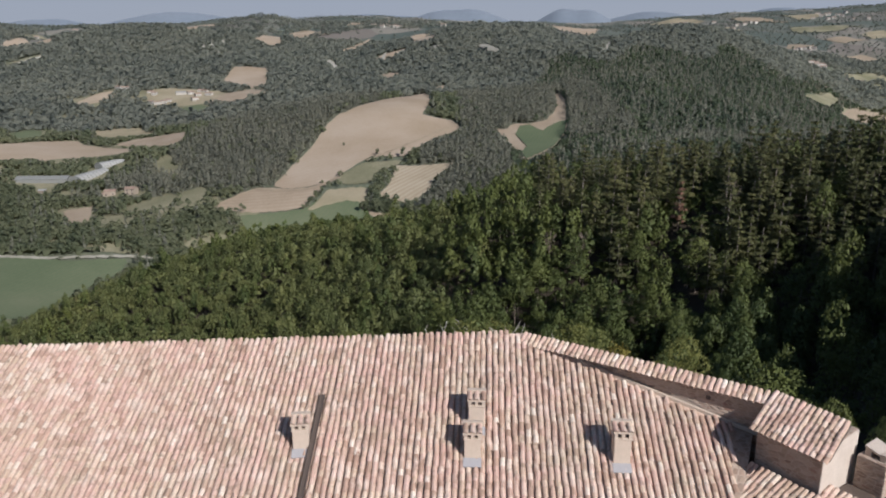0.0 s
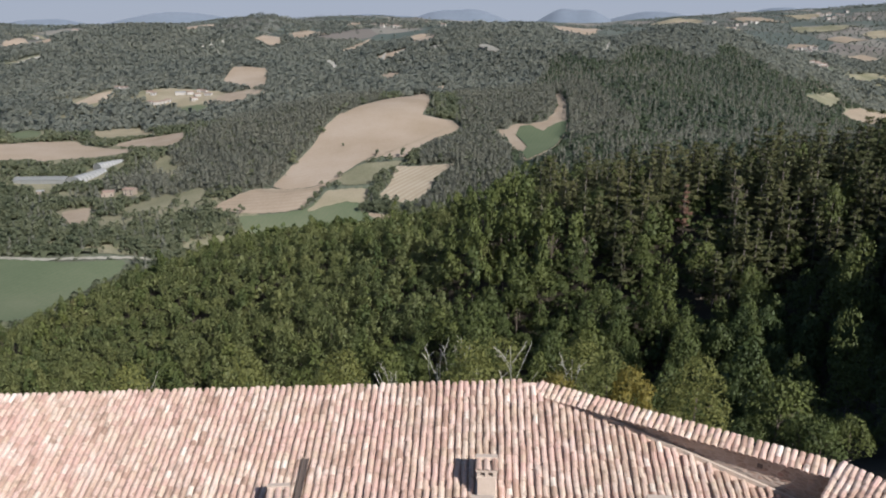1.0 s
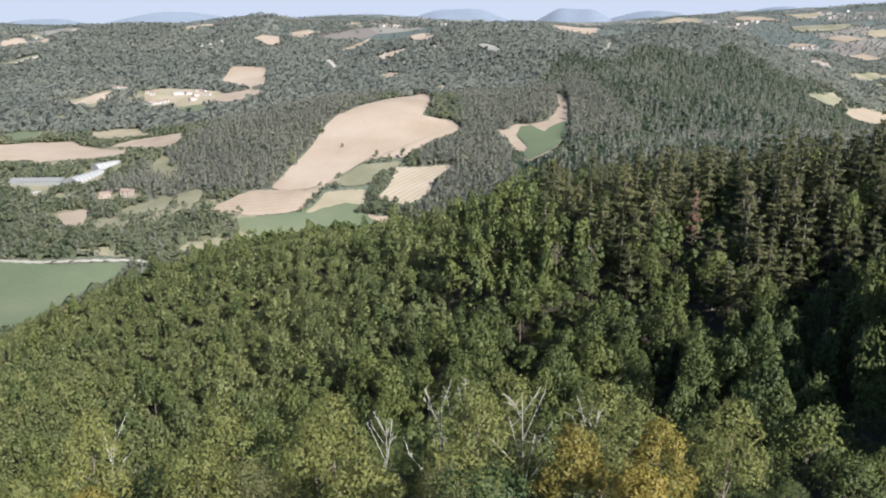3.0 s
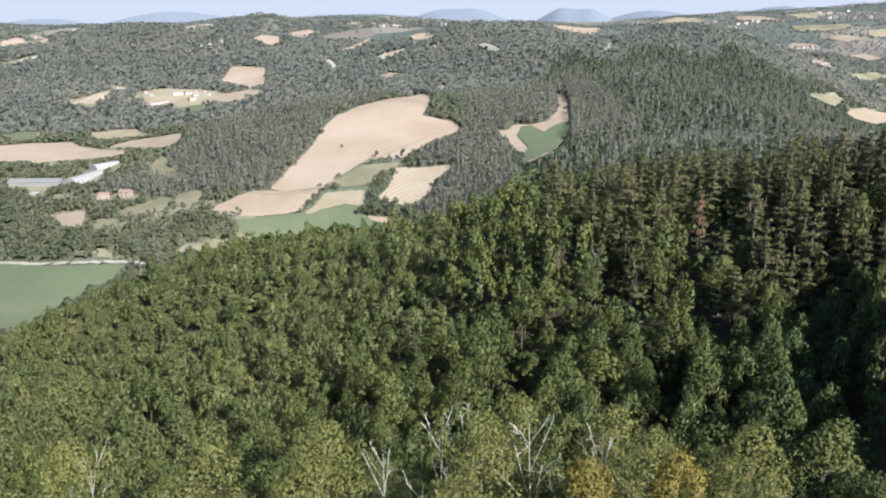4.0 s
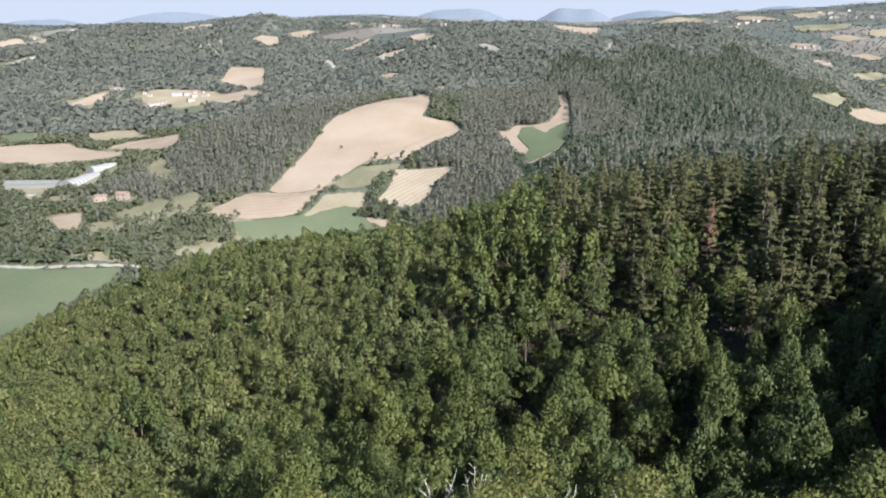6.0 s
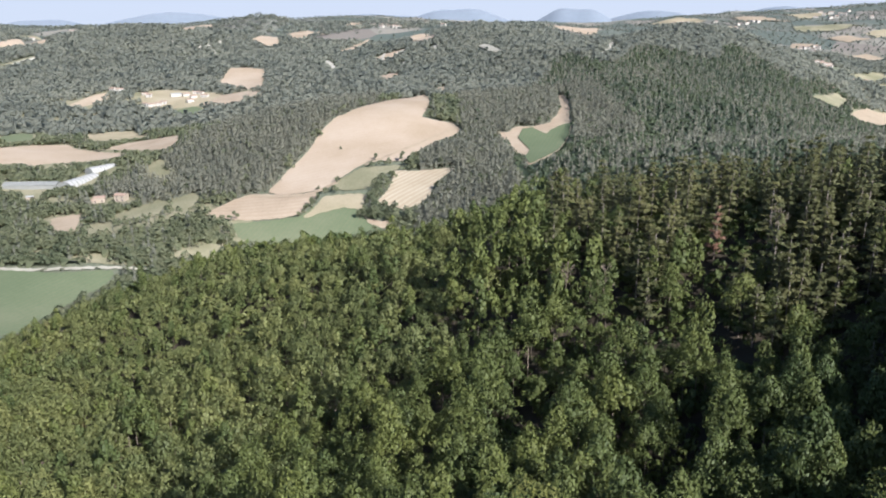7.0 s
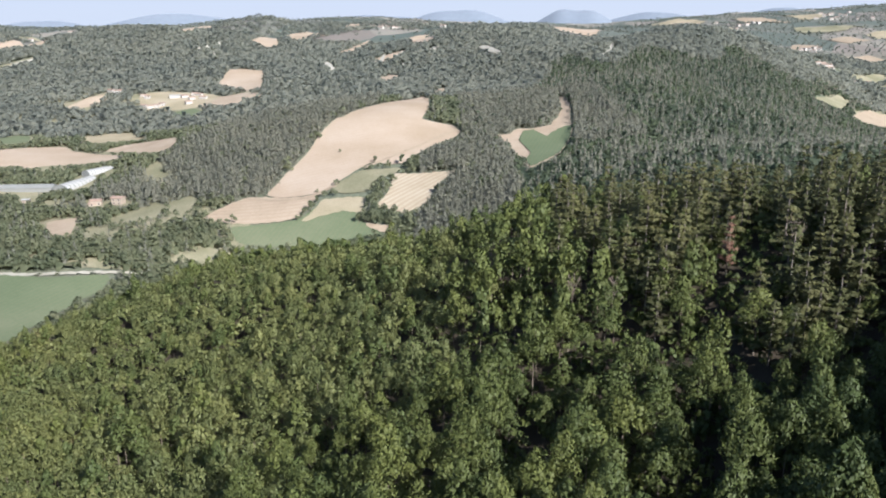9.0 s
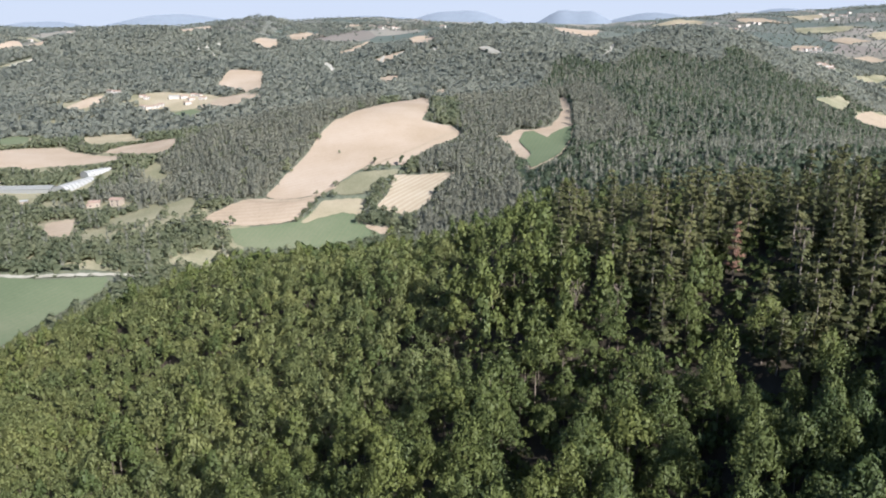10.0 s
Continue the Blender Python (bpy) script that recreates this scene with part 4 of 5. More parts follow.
def broad_crown(rs, height, radius, count, size, lobes=13, wild=0.55, sprigs=0.0, soft=0.5):
    """A lobed broad-leaved crown of leaf clumps round many leafy masses; sprigs is the share of clumps that stand out from them."""
    h0 = height * 0.28
    c = unit(rs, lobes, -0.5)
    c[:, :2] *= (1.08 - 0.42 * np.clip(c[:, 2:], -0.3, 1)) * rs.uniform(0.62, 1.2, (lobes, 1))
    c = c * np.array([radius * 0.76, radius * 0.76, (height - h0) * 0.46]) + np.array([0, 0, h0 + (height - h0) * 0.5])
    r = radius * rs.uniform(0.14, 0.38, lobes)
    pick = rs.choice(lobes, count * 3, p=r ** 2 / (r ** 2).sum())
    d = unit(rs, count * 3, -0.6)
    out = np.where(rs.uniform(0, 1, count * 3) < sprigs, rs.uniform(1.0, 1.42, count * 3), rs.uniform(0.72, 1.06, count * 3))
    p = c[pick] + d * (r[pick] * out)[:, None]
    deep = np.zeros(len(p))
    for q in range(lobes):
        deep = np.maximum(deep, (r[q] * 0.84 - np.linalg.norm(p - c[q], axis=1)) * (pick != q))
    keep = np.where(deep <= 0.0)[0][:count]
    nrm = d[keep] + wild * rs.normal(size=(len(keep), 3))
    nrm /= np.linalg.norm(nrm, axis=1, keepdims=True)
    way = d[keep] + np.array([0.0, 0.0, 0.7])
    middle = p[keep] - np.array([0.0, 0.0, h0])
    swell = d[keep] + 0.9 * middle / (np.linalg.norm(middle, axis=1, keepdims=True) + 1e-9)
    swell /= np.linalg.norm(swell, axis=1, keepdims=True)
    return with_normals(cards(p[keep], nrm, size * rs.uniform(0.6, 1.4, len(keep)), rs, way if sprigs else None, 1.35 if sprigs else 1.0), nrm, swell, soft)


def pine_crown(rs, height, radius, count, size):
    """An open pine: tiers of flat needle pads on arms with gaps between them, drooping below and closing to an uneven tip."""
    whorls = rs.randint(7, 10)
    levels = np.linspace(0.28, 0.97, whorls) + rs.uniform(-0.025, 0.025, whorls)
    arms = rs.uniform(0, 2 * np.pi, (whorls, 1)) + np.arange(5) * 2 * np.pi / 5 + rs.uniform(-0.4, 0.4, (whorls, 5))
    spans = rs.uniform(0.45, 1.15, (whorls, 5))
    weight = spans * (1.25 - levels[:, None])
    pick = rs.choice(whorls * 5, count, p=(weight / weight.sum()).ravel())
    k, arm = pick // 5, pick % 5
    f = np.clip((levels[k] - 0.28) / 0.7, 0, 1)
    reach = radius * (1.12 - 0.9 * f ** 1.3) * spans[k, arm]
    u = rs.uniform(0.12, 1.0, count) ** 0.7
    rr = reach * u
    a = arms[k, arm] + rs.normal(0, 0.22, count) / (0.4 + u)
    lift = rs.uniform(-0.25, 0.25, (whorls, 5))[k, arm]
    z = height * levels[k] + rs.normal(0, 0.13, count) + rr * (0.28 * f - 0.16 + lift)
    p = np.stack([rr * np.cos(a), rr * np.sin(a), z], -1)
    nrm = np.stack([0.35 * np.cos(a), 0.35 * np.sin(a), np.ones(count)], -1) + 0.42 * rs.normal(size=(count, 3))
    nrm /= np.linalg.norm(nrm, axis=1, keepdims=True)
    way = np.stack([np.cos(a), np.sin(a), 0.35 * np.ones(count)], -1)
    swell = np.stack([0.7 * np.cos(a), 0.7 * np.sin(a), np.full(count, 0.7)], -1)
    return with_normals(cards(p, nrm, size * rs.uniform(0.6, 1.3, count), rs, way, 1.6), nrm, swell, 0.4)


def cone_crown(rs, height, radius, count, size):
    """A narrow dark conifer."""
    f = rs.uniform(0, 1, count) ** 1.25
    a = rs.uniform(0, 2 * np.pi, count)
    rr = radius * (1.02 - f) * rs.uniform(0.75, 1.15, count)
    p = np.stack([rr * np.cos(a), rr * np.sin(a), height * (0.12 + 0.86 * f)], -1)
    nrm = np.stack([np.cos(a), np.sin(a), 0.5 * np.ones(count)], -1) + 0.35 * rs.normal(size=(count, 3))
    nrm /= np.linalg.norm(nrm, axis=1, keepdims=True)
    swell = np.stack([0.8 * np.cos(a), 0.8 * np.sin(a), np.full(count, 0.6)], -1)
    way = np.stack([0.35 * np.cos(a), 0.35 * np.sin(a), np.ones(count)], -1)
    return with_normals(cards(p, nrm, size * rs.uniform(0.8, 1.3, count), rs, way, 2.4), nrm, swell, 0.75)


def crown_mesh(name, verts, material):
    mesh = big_mesh(name, verts[:, :3], np.arange(len(verts)), 3, np.zeros(len(verts)), verts[:, 3:])
    mesh.materials.append(material)
    return mesh


def trunk_verts(height, r0, r1, sides=6, lean=0.0, bends=3):
    """A tapering, slightly leaning trunk: rings of vertices and its faces."""
    verts, faces = [], []
    for q in range(bends + 1):
        f = q / bends
        r = r0 + (r1 - r0) * f
        ox = lean * f * f * height
        oy = 0.12 * math.sin(f * 4 + lean * 30)
        for s in range(sides):
            a = 2 * math.pi * s / sides
            verts.append((ox + r * math.cos(a), oy + r * math.sin(a), -1.5 + f * (height + 1.5)))
    for q in range(bends):
        for s in range(sides):
            n = (s + 1) % sides
            faces.append((q * sides + s, q * sides + n, (q + 1) * sides + n, (q + 1) * sides + s))
    return verts, faces


def limb(verts, faces, start, end, r0, r1, sides=4):
    """Adds one tapering limb from start to end."""
    way = (Vector(end) - Vector(start)).normalized()
    s1 = way.orthogonal().normalized()
    s2 = way.cross(s1)
    base = len(verts)
    for p, r in ((Vector(start), r0), (Vector(end), r1)):
        for s in range(sides):
            a = 2 * math.pi * s / sides
            verts.append(tuple(p + s1 * (r * math.cos(a)) + s2 * (r * math.sin(a))))
    for s in range(sides):
        n = (s + 1) % sides
        faces.append((base + s, base + n, base + sides + n, base + sides + s))


def wood_mesh(name, rs, height, r0, limbs, spread, material):
    verts, faces = trunk_verts(height, r0, r0 * 0.25, 6, rs.uniform(-0.01, 0.01))
    for q in range(limbs):
        f = rs.uniform(0.35, 0.9)
        a = q * 2.4 + rs.uniform(0, 1)
        z = height * f
        limb(verts, faces, (0, 0, z), (spread * math.cos(a), spread * math.sin(a), z + spread * rs.uniform(0.2, 0.9)), r0 * 0.45 * (1.1 - f), 0.03)
    mesh = mesh_of(name, verts, faces)
    mesh.materials.append(material)
    return mesh


def clear_ground(x, y, margin=1.0):
    """Where trees may stand: off the fields and off the castle."""
    ok = ~((x > -27) & (x < 16) & (y > -5) & (y < 29))
    for outline in FIELDS:
        ok &= ~inside(outline, x, y) & ~inside(outline, x, y + 9)
    sparse = np.zeros(np.shape(x), bool)
    for outline in OPEN_LAND:
        sparse |= inside(outline, x, y)
    clump = np.sin(x / 17 + 2 * np.sin(y / 29)) + np.sin(y / 13 + 1.5 * np.sin(x / 23)) + 0.8 * np.sin(x / 7 - y / 9)
    return ok & ~(sparse & (clump < -1.0))


def glades(x, y):
    """Small gaps left in the wood on the facing slope, for dark holes between the crowns."""
    hole = np.sin(x / 5.3 + 1.7 * np.sin(y / 9)) + np.sin(y / 6.1 + 1.3 * np.sin(x / 8))
    return (hole > np.where(x > 12, 0.95, 1.2)) & (x > -14) & (x < 70) & (y > 70) & (y < 205)


def stand(x0, x1, y0, y1, step, cone, rs):
    """A jittered grid of standing places inside the view's cone."""
    gx, gy = np.meshgrid(np.arange(x0, x1, step), np.arange(y0, y1, step * 0.9))
    gx = gx + (np.arange(gx.shape[0])[:, None] % 2) * step / 2
    x, y = (gx + rs.uniform(-0.38, 0.38, gx.shape) * step).ravel(), (gy + rs.uniform(-0.38, 0.38, gy.shape) * step).ravel()
    keep = (np.abs(x) < cone * y + 14) & (y >= y0) & (y < y1)
    x, y = x[keep], y[keep]
    keep = clear_ground(x, y)
    return x[keep], y[keep]


def joined(name, label, variants, material, x, y, z, scale, tall, rs, category="woods"):
    """Many trees as one object: each a turned and scaled copy of one of the shapes."""
    pick = rs.randint(0, len(variants), len(x))
    all_v, all_t, all_n = [], [], []
    tint = rs.uniform(0, 1, len(x))
    for q, shape in enumerate(variants):
        m = np.where(pick == q)[0]
        if not len(m):
            continue
        a = rs.uniform(0, 2 * np.pi, len(m))
        ca, sa = np.cos(a)[:, None], np.sin(a)[:, None]
        sc = scale[m][:, None]
        vx = (shape[None, :, 0] * ca - shape[None, :, 1] * sa) * sc + x[m][:, None]
        vy = (shape[None, :, 0] * sa + shape[None, :, 1] * ca) * sc + y[m][:, None]
        vz = shape[None, :, 2] * sc * tall[m][:, None] + z[m][:, None]
        all_v.append(np.stack([vx, vy, vz], -1).reshape(-1, 3))
        all_t.append(np.repeat(tint[m], len(shape)))
        nx, ny = shape[None, :, 3] * ca - shape[None, :, 4] * sa, shape[None, :, 3] * sa + shape[None, :, 4] * ca
        all_n.append(np.stack([nx, ny, np.broadcast_to(shape[None, :, 5], nx.shape)], -1).reshape(-1, 3))
    v = np.concatenate(all_v)
    mesh = big_mesh(name, v, np.arange(len(v)), 3, np.concatenate(all_t), np.concatenate(all_n))
    return thing(name, label, category, "stuff", "", mesh, material)


def joined_trunks(name, label, x, y, z, height, radius, material=BARK):
    """The trunks of a joined stand, five-sided and tapering."""
    n, sides = len(x), 5
    a = 2 * np.pi * np.arange(sides) / sides
    low = np.stack([x[:, None] + radius[:, None] * np.cos(a), y[:, None] + radius[:, None] * np.sin(a), np.repeat((z - 1.5)[:, None], sides, 1)], -1)
    top = np.stack([x[:, None] + 0.4 * radius[:, None] * np.cos(a), y[:, None] + 0.4 * radius[:, None] * np.sin(a), np.repeat((z + height)[:, None], sides, 1)], -1)
    v = np.concatenate([low, top], 1).reshape(-1, 3)
    s = np.arange(sides)
    face = np.stack([s, (s + 1) % sides, sides + (s + 1) % sides, sides + s], -1)
    corners = (np.arange(n)[:, None, None] * 2 * sides + face[None]).ravel()
    return thing(name, label, "trunks", "stuff", "", big_mesh(name, v, corners, 4), material)


RASTER_X, RASTER_Y, CELL = -900, 330, 4.0
raster_x, raster_y = np.meshgrid(RASTER_X + CELL * np.arange(480), RASTER_Y + CELL * np.arange(480))
FIELD_MAP = np.zeros(raster_x.shape, bool)
for outline in FIELDS:
    FIELD_MAP |= inside(outline, raster_x, raster_y)


def sightline_heights(x, y, z, height):
    """How tall trees may stand: cut low where they would hide the farmland from the camera."""
    most = np.array(height, float)
    for s in np.arange(5, 200, 5.0):
        f = (y + s - 16) / (y - 16)
        qx, qy = x * f, y + s
        ix, iy = ((qx - RASTER_X) / CELL).astype(int), ((qy - RASTER_Y) / CELL).astype(int)
        ok = (ix >= 0) & (iy >= 0) & (ix < 480) & (iy < 480)
        m = np.zeros(len(x), bool)
        m[ok] = FIELD_MAP[iy[ok], ix[ok]]
        if m.any():
            most[m] = np.minimum(most[m], rolling(qx[m], qy[m]) / f[m] - z[m])
    return most


def piny(x, y):
    """The share of pines: high on the spur to the side, and in a few groups."""
    z = rolling(x, y)
    return np.clip((z + 64) / 12, 0, 1) * np.clip((x - 14) / 14, 0, 1) * (y > 140)


# shapes
OAK_FINE = [broad_crown(trees, h, r, n, s, k, 0.6, 0.22) for h, r, n, s, k in ((10.5, 3.1, 6200, 0.155, 64), (9.0, 2.9, 5600, 0.155, 58), (12.0, 3.2, 6600, 0.155, 70), (10.5, 2.6, 4700, 0.155, 54), (12.0, 2.8, 5200, 0.155, 58),
                                                                             (10.5, 3.1, 1900, 0.29, 48), (9.0, 2.9, 1800, 0.29, 44), (12.0, 3.2, 2000, 0.29, 52))]
OAK_WOOD = [wood_mesh("trunk", trees, h * 0.8, 0.2, 8, 1.8, BARK) for h in (10.5, 9.0, 12.0, 8.0, 11.0, 10.5, 9.0, 12.0)]
OAK_MESH = [crown_mesh("crown", v, ASH_LEAVES if q in (3, 4) else OAK_LEAVES) for q, v in enumerate(OAK_FINE)]
OAK_PLAIN = [broad_crown(trees, h, r, 1150, 0.35, 38, 0.45, 0.2, 0.62) for h, r in ((11.5, 3.1), (10.0, 2.9), (13.0, 3.2), (9.5, 2.6), (12.0, 2.9), (11.0, 2.4))]
OAK_COARSE = [broad_crown(trees, h, r, 420, 0.56, 24, 0.4, 0.15, 0.65) for h, r in ((11.5, 3.1), (10.0, 2.9), (13.0, 3.2), (9.5, 2.6), (12.0, 2.9), (11.0, 2.4))]
OAK_SHRUBS = [broad_crown(trees, h, r, 560, 0.45, 30, 0.45, 0.15, 0.66) for h, r in ((8.0, 3.4), (7.0, 3.2), (9.0, 3.6), (7.5, 3.7), (10.0, 3.3))]
PINE_PLAIN = [pine_crown(trees, h, r, 980, 0.50) for h, r in ((13.5, 3.3), (12.0, 3.5), (14.5, 3.3), (12.8, 2.9), (14.0, 3.5), (11.0, 3.1), (13.8, 3.0), (15.0, 3.4))]
OAK_SMALL = [broad_crown(trees, h, r, 46, 2.1, 8, 0.25, 0.0, 0.85) for h, r in ((7.5, 4.3), (6.8, 4.0), (8.5, 4.2), (7.2, 4.5))]
OAK_MIDDLE = [broad_crown(trees, h, r, 95, 1.35, 12, 0.3, 0.0, 0.75) for h, r in ((8.5, 4.1), (7.2, 3.8), (10, 4.0), (8, 4.3))]
CONE_SMALL = [cone_crown(trees, h, r, 32, 1.55) for h, r in ((12.5, 2.2), (10.5, 2.1), (14, 2.3), (12, 2.0), (13, 2.1))]
FAR_HEDGES = [broad_crown(trees, h, r, 14, 3.6, 4, 0.15, 0.0, 0.8) for h, r in ((8, 4.6), (9, 5.4), (7, 5.0))]
COPSES = [broad_crown(trees, h, r, 46, 4.6, 16, 0.25, 0.0, 0.85) for h, r in ((11, 15), (12, 17), (10, 14))]
FAR_SMALL = [broad_crown(trees, h, r, 20, 4.6, 6, 0.15, 0.0, 0.85) for h, r in ((8, 6.2), (9, 6.8), (7.5, 6.4))]

# the nearest trees below the castle wall, one by one
x, y = stand(-80, 80, 33, 112, 5.4, 0.62, trees)
keep = trees.uniform(0, 1, len(x)) < np.where(y > 76, np.where(x > -5, 0.82, 0.97), np.where(x > 3, 0.24, 0.62))
keep &= ~glades(x, y) & ~((x > 8) & (y < 50))
x, y = x[keep], y[keep]
order = np.argsort(np.hypot(x, y))[:300]
tree_kinds = []
for q in range(8):
    if q not in (3, 4):
        holder = thing("oak_tree", "leafy green downy oak on the slope below the castle", "tree", "", "oaks below the castle")
    else:
        holder = thing("ash_tree", "light green ash tree with fine leaves on the slope", "tree", "", "ashes below the castle")
    part("trunk", OAK_WOOD[q], BARK, holder)
    part("crown", OAK_MESH[q], OAK_LEAVES, holder)
    tree_kinds.append(holder)
used = set()
for q in order:
    light = y[q] < 74 and trees.uniform() < (0.75 if x[q] < -3 else 0.25)
    kind = trees.randint(3, 5) if light else trees.randint(0, 3) + (5 if y[q] >= 76 else 0)
    m = pose(x[q], y[q], float(rolling(x[q], y[q])) - 0.2, trees.uniform(-4, 4), trees.uniform(-4, 4), trees.uniform(0, 360)) @ Matrix.Scale((trees.uniform(0.62, 0.98) if x[q] < 9 else trees.uniform(0.42, 0.7)) if y[q] < 76 else trees.uniform(0.7, 1.15), 4)
    if kind not in used:
        used.add(kind)
        tree_kinds[kind].matrix_world = m
    else:
        copy_thing(tree_kinds[kind], m)

# the slope across the gully: oaks below, pines along the spur; the far side of its crest is out of sight
x, y = stand(-230, 240, 112, 330, 4.5, 0.62, trees)
over = y > np.where(x < 0, 287 - 0.3 * x, 287 - 0.62 * x)
joined("back_slope_wood", "oak wood down the far side of the spur", [broad_crown(trees, 10, 3.2, 60, 1.6, 8)], OAK_LEAVES, x[over], y[over], rolling(x[over], y[over]),
       trees.uniform(0.7, 1.1, over.sum()), trees.uniform(0.8, 1.1, over.sum()), trees)
x, y = x[~over], y[~over]
z = rolling(x, y)
keep = trees.uniform(0, 1, len(x)) > np.where((x > -10) & (x < 75) & (y < 200), 0.15, 0.02)
keep &= ~glades(x, y)
x, y, z = x[keep], y[keep], z[keep]
pine = trees.uniform(0, 1, len(x)) < 0.94 * piny(x, y)
open_stand = ~pine | (trees.uniform(0, 1, len(x)) < 0.72)
open_stand &= ~((np.hypot(x - 57.6, y - 187) < 4.2) | ((np.abs(x - 57.6 - 0.37 * (y - 187)) < 3.2) & (y > 172) & (y < 187)))
x, y, z, pine = x[open_stand], y[open_stand], z[open_stand], pine[open_stand]
tall_pine, pine_scale = trees.uniform(0.88, 1.12, len(x)), trees.uniform(0.75, 1.1, len(x))
scale, tall = trees.uniform(0.55, 1.05, len(x)), trees.uniform(0.9, 1.6, len(x)) * np.where((x > -4) & (y < 200), 1.12, 1.0)
scale *= np.where((x < 40) & (y > 200), 1 - 0.3 * np.clip((y - 200) / 40, 0, 1) * np.clip((40 - x) / 30, 0, 1), 1.0)
scale[~pine & (piny(x, y) > 0.4)] *= 0.75
near = ~pine & (y < 178)
high = ~pine & (y >= 178)
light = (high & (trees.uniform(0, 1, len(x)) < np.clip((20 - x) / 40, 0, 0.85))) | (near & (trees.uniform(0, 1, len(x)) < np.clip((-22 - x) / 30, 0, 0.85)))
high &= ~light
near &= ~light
joined("oak_wood", "dense green oak wood on the facing slope", OAK_PLAIN, OAK_LEAVES, x[near], y[near], z[near], scale[near], tall[near], trees)
joined("oak_wood", "dense green oak wood high on the facing slope", OAK_COARSE, OAK_LEAVES, x[high], y[high], z[high], scale[high], tall[high], trees)
joined("hornbeam_wood", "lighter olive scrub oaks on the facing slope, paled for haze", OAK_SHRUBS, HAZED_OAK_LEAVES, x[light], y[light], z[light], scale[light], tall[light], trees)
joined("pine_wood", "dark pines along the crest of the spur", PINE_PLAIN, PINE_NEEDLES, x[pine], y[pine], z[pine], pine_scale[pine], tall_pine[pine], trees)
sx, sy = stand(-150, 8, 115, 290, 4.2, 0.62, trees)
joined("scrub", "low olive scrub filling the gaps of the oak wood", [broad_crown(trees, 4.2, 2.4, 70, 0.75, 9), broad_crown(trees, 3.6, 2.6, 70, 0.75, 9)], HAZED_OAK_LEAVES, sx, sy, rolling(sx, sy), trees.uniform(0.7, 1.3, len(sx)), trees.uniform(0.8, 1.3, len(sx)), trees)
sx, sy = stand(8, 125, 120, 225, 3.4, 0.62, trees)
joined("scrub", "low oak scrub beneath the pines", [broad_crown(trees, 3.6, 1.9, 60, 0.75, 9), broad_crown(trees, 3.0, 2.1, 60, 0.75, 9)], OAK_LEAVES, sx, sy, rolling(sx, sy), trees.uniform(0.7, 1.3, len(sx)), trees.uniform(0.8, 1.3, len(sx)), trees)
joined_trunks("pine_trunks", "slender bare trunks of the pines", x[pine], y[pine], z[pine], 12.8 * pine_scale[pine] * tall_pine[pine], 0.19 * pine_scale[pine], PINE_BARK)
joined_trunks("oak_trunks", "trunks within the oak wood", x[~pine], y[~pine], z[~pine], 7 * scale[~pine], 0.16 * scale[~pine])

# out of sight to the side: trees added on raised ground to shade the gully
x, y = np.meshgrid(np.arange(75, 215, 6.5), np.arange(-30, 150, 6.5))
x, y = (x + trees.uniform(-2, 2, x.shape)).ravel(), (y + trees.uniform(-2, 2, y.shape)).ravel()
keep = np.abs(x) > 0.62 * y + 14
x, y = x[keep], y[keep]
joined("shoulder_wood", "unseen oak wood added to shade the gully", OAK_SMALL, OAK_LEAVES, x, y, rolling(x, y), trees.uniform(1.05, 1.3, len(x)), trees.uniform(1.0, 1.25, len(x)), trees)

# valley and hills in the middle distance
x, y = stand(-700, 760, 330, 1375, 6.6, 0.60, trees)
keep = (y < 1050) | ((x > 60) & (y < 1050 + 250 * np.clip((x - 60) / 150, 0, 1) + 60 * np.sin(x / 23)))
x, y = x[keep], y[keep]
z = rolling(x, y)
ridge = ((x < -75) & (y > 690) & (x > -330) & (y < 1050) & (x + 330 > (y - 690) * 0.25)) | ((x > 20) & (x < 190) & (y > 760) & (y < 1055)) | ((x > -20) & (x < 60) & (y > 560) & (y < 800))
px, py = stand(-340, 200, 560, 1060, 4.8, 0.60, trees)
keep = ((px < -75) & (py > 690) & (px > -330) & (py < 1050) & (px + 330 > (py - 690) * 0.25)) | ((px > 20) & (px < 190) & (py > 760)) | ((px > -20) & (px < 60) & (py < 800))
x, y = np.concatenate([x[~ridge], px[keep]]), np.concatenate([y[~ridge], py[keep]])
ridge = np.arange(len(x)) >= (~ridge).sum()
z = rolling(x, y)
cone = trees.uniform(0, 1, len(x)) < np.where(ridge, 0.92, np.where((x > 60) & (y > 500), 0.45, 0.12))
scale, tall = trees.uniform(0.82, 1.18, len(x)), trees.uniform(0.85, 1.1, len(x))
size = np.where(cone, 12.5, 8.5) * scale * tall
limit = sightline_heights(x, y, z, size)
keep = limit > 1.5
x, y, z, cone, scale, tall = (v[keep] for v in (x, y, z, cone, scale, tall))
shrink = np.clip((limit / size)[keep], 0, 1)
scale, tall = scale * np.sqrt(shrink), tall * np.sqrt(shrink)
floor = ~cone & (y < 760) & (x < 60)
hills = ~cone & ~floor
joined("valley_wood", "mixed green trees and hedges of the valley floor", OAK_MIDDLE, HAZED_LEAVES, x[floor], y[floor], z[floor], scale[floor], tall[floor], trees)
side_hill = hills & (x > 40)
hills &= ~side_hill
joined("valley_wood", "mixed green woods of the hills", OAK_SMALL, HAZED_LEAVES, x[hills], y[hills], z[hills], scale[hills], tall[hills], trees)
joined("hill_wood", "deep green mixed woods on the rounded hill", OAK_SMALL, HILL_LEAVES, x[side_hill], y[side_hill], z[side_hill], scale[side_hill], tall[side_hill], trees)
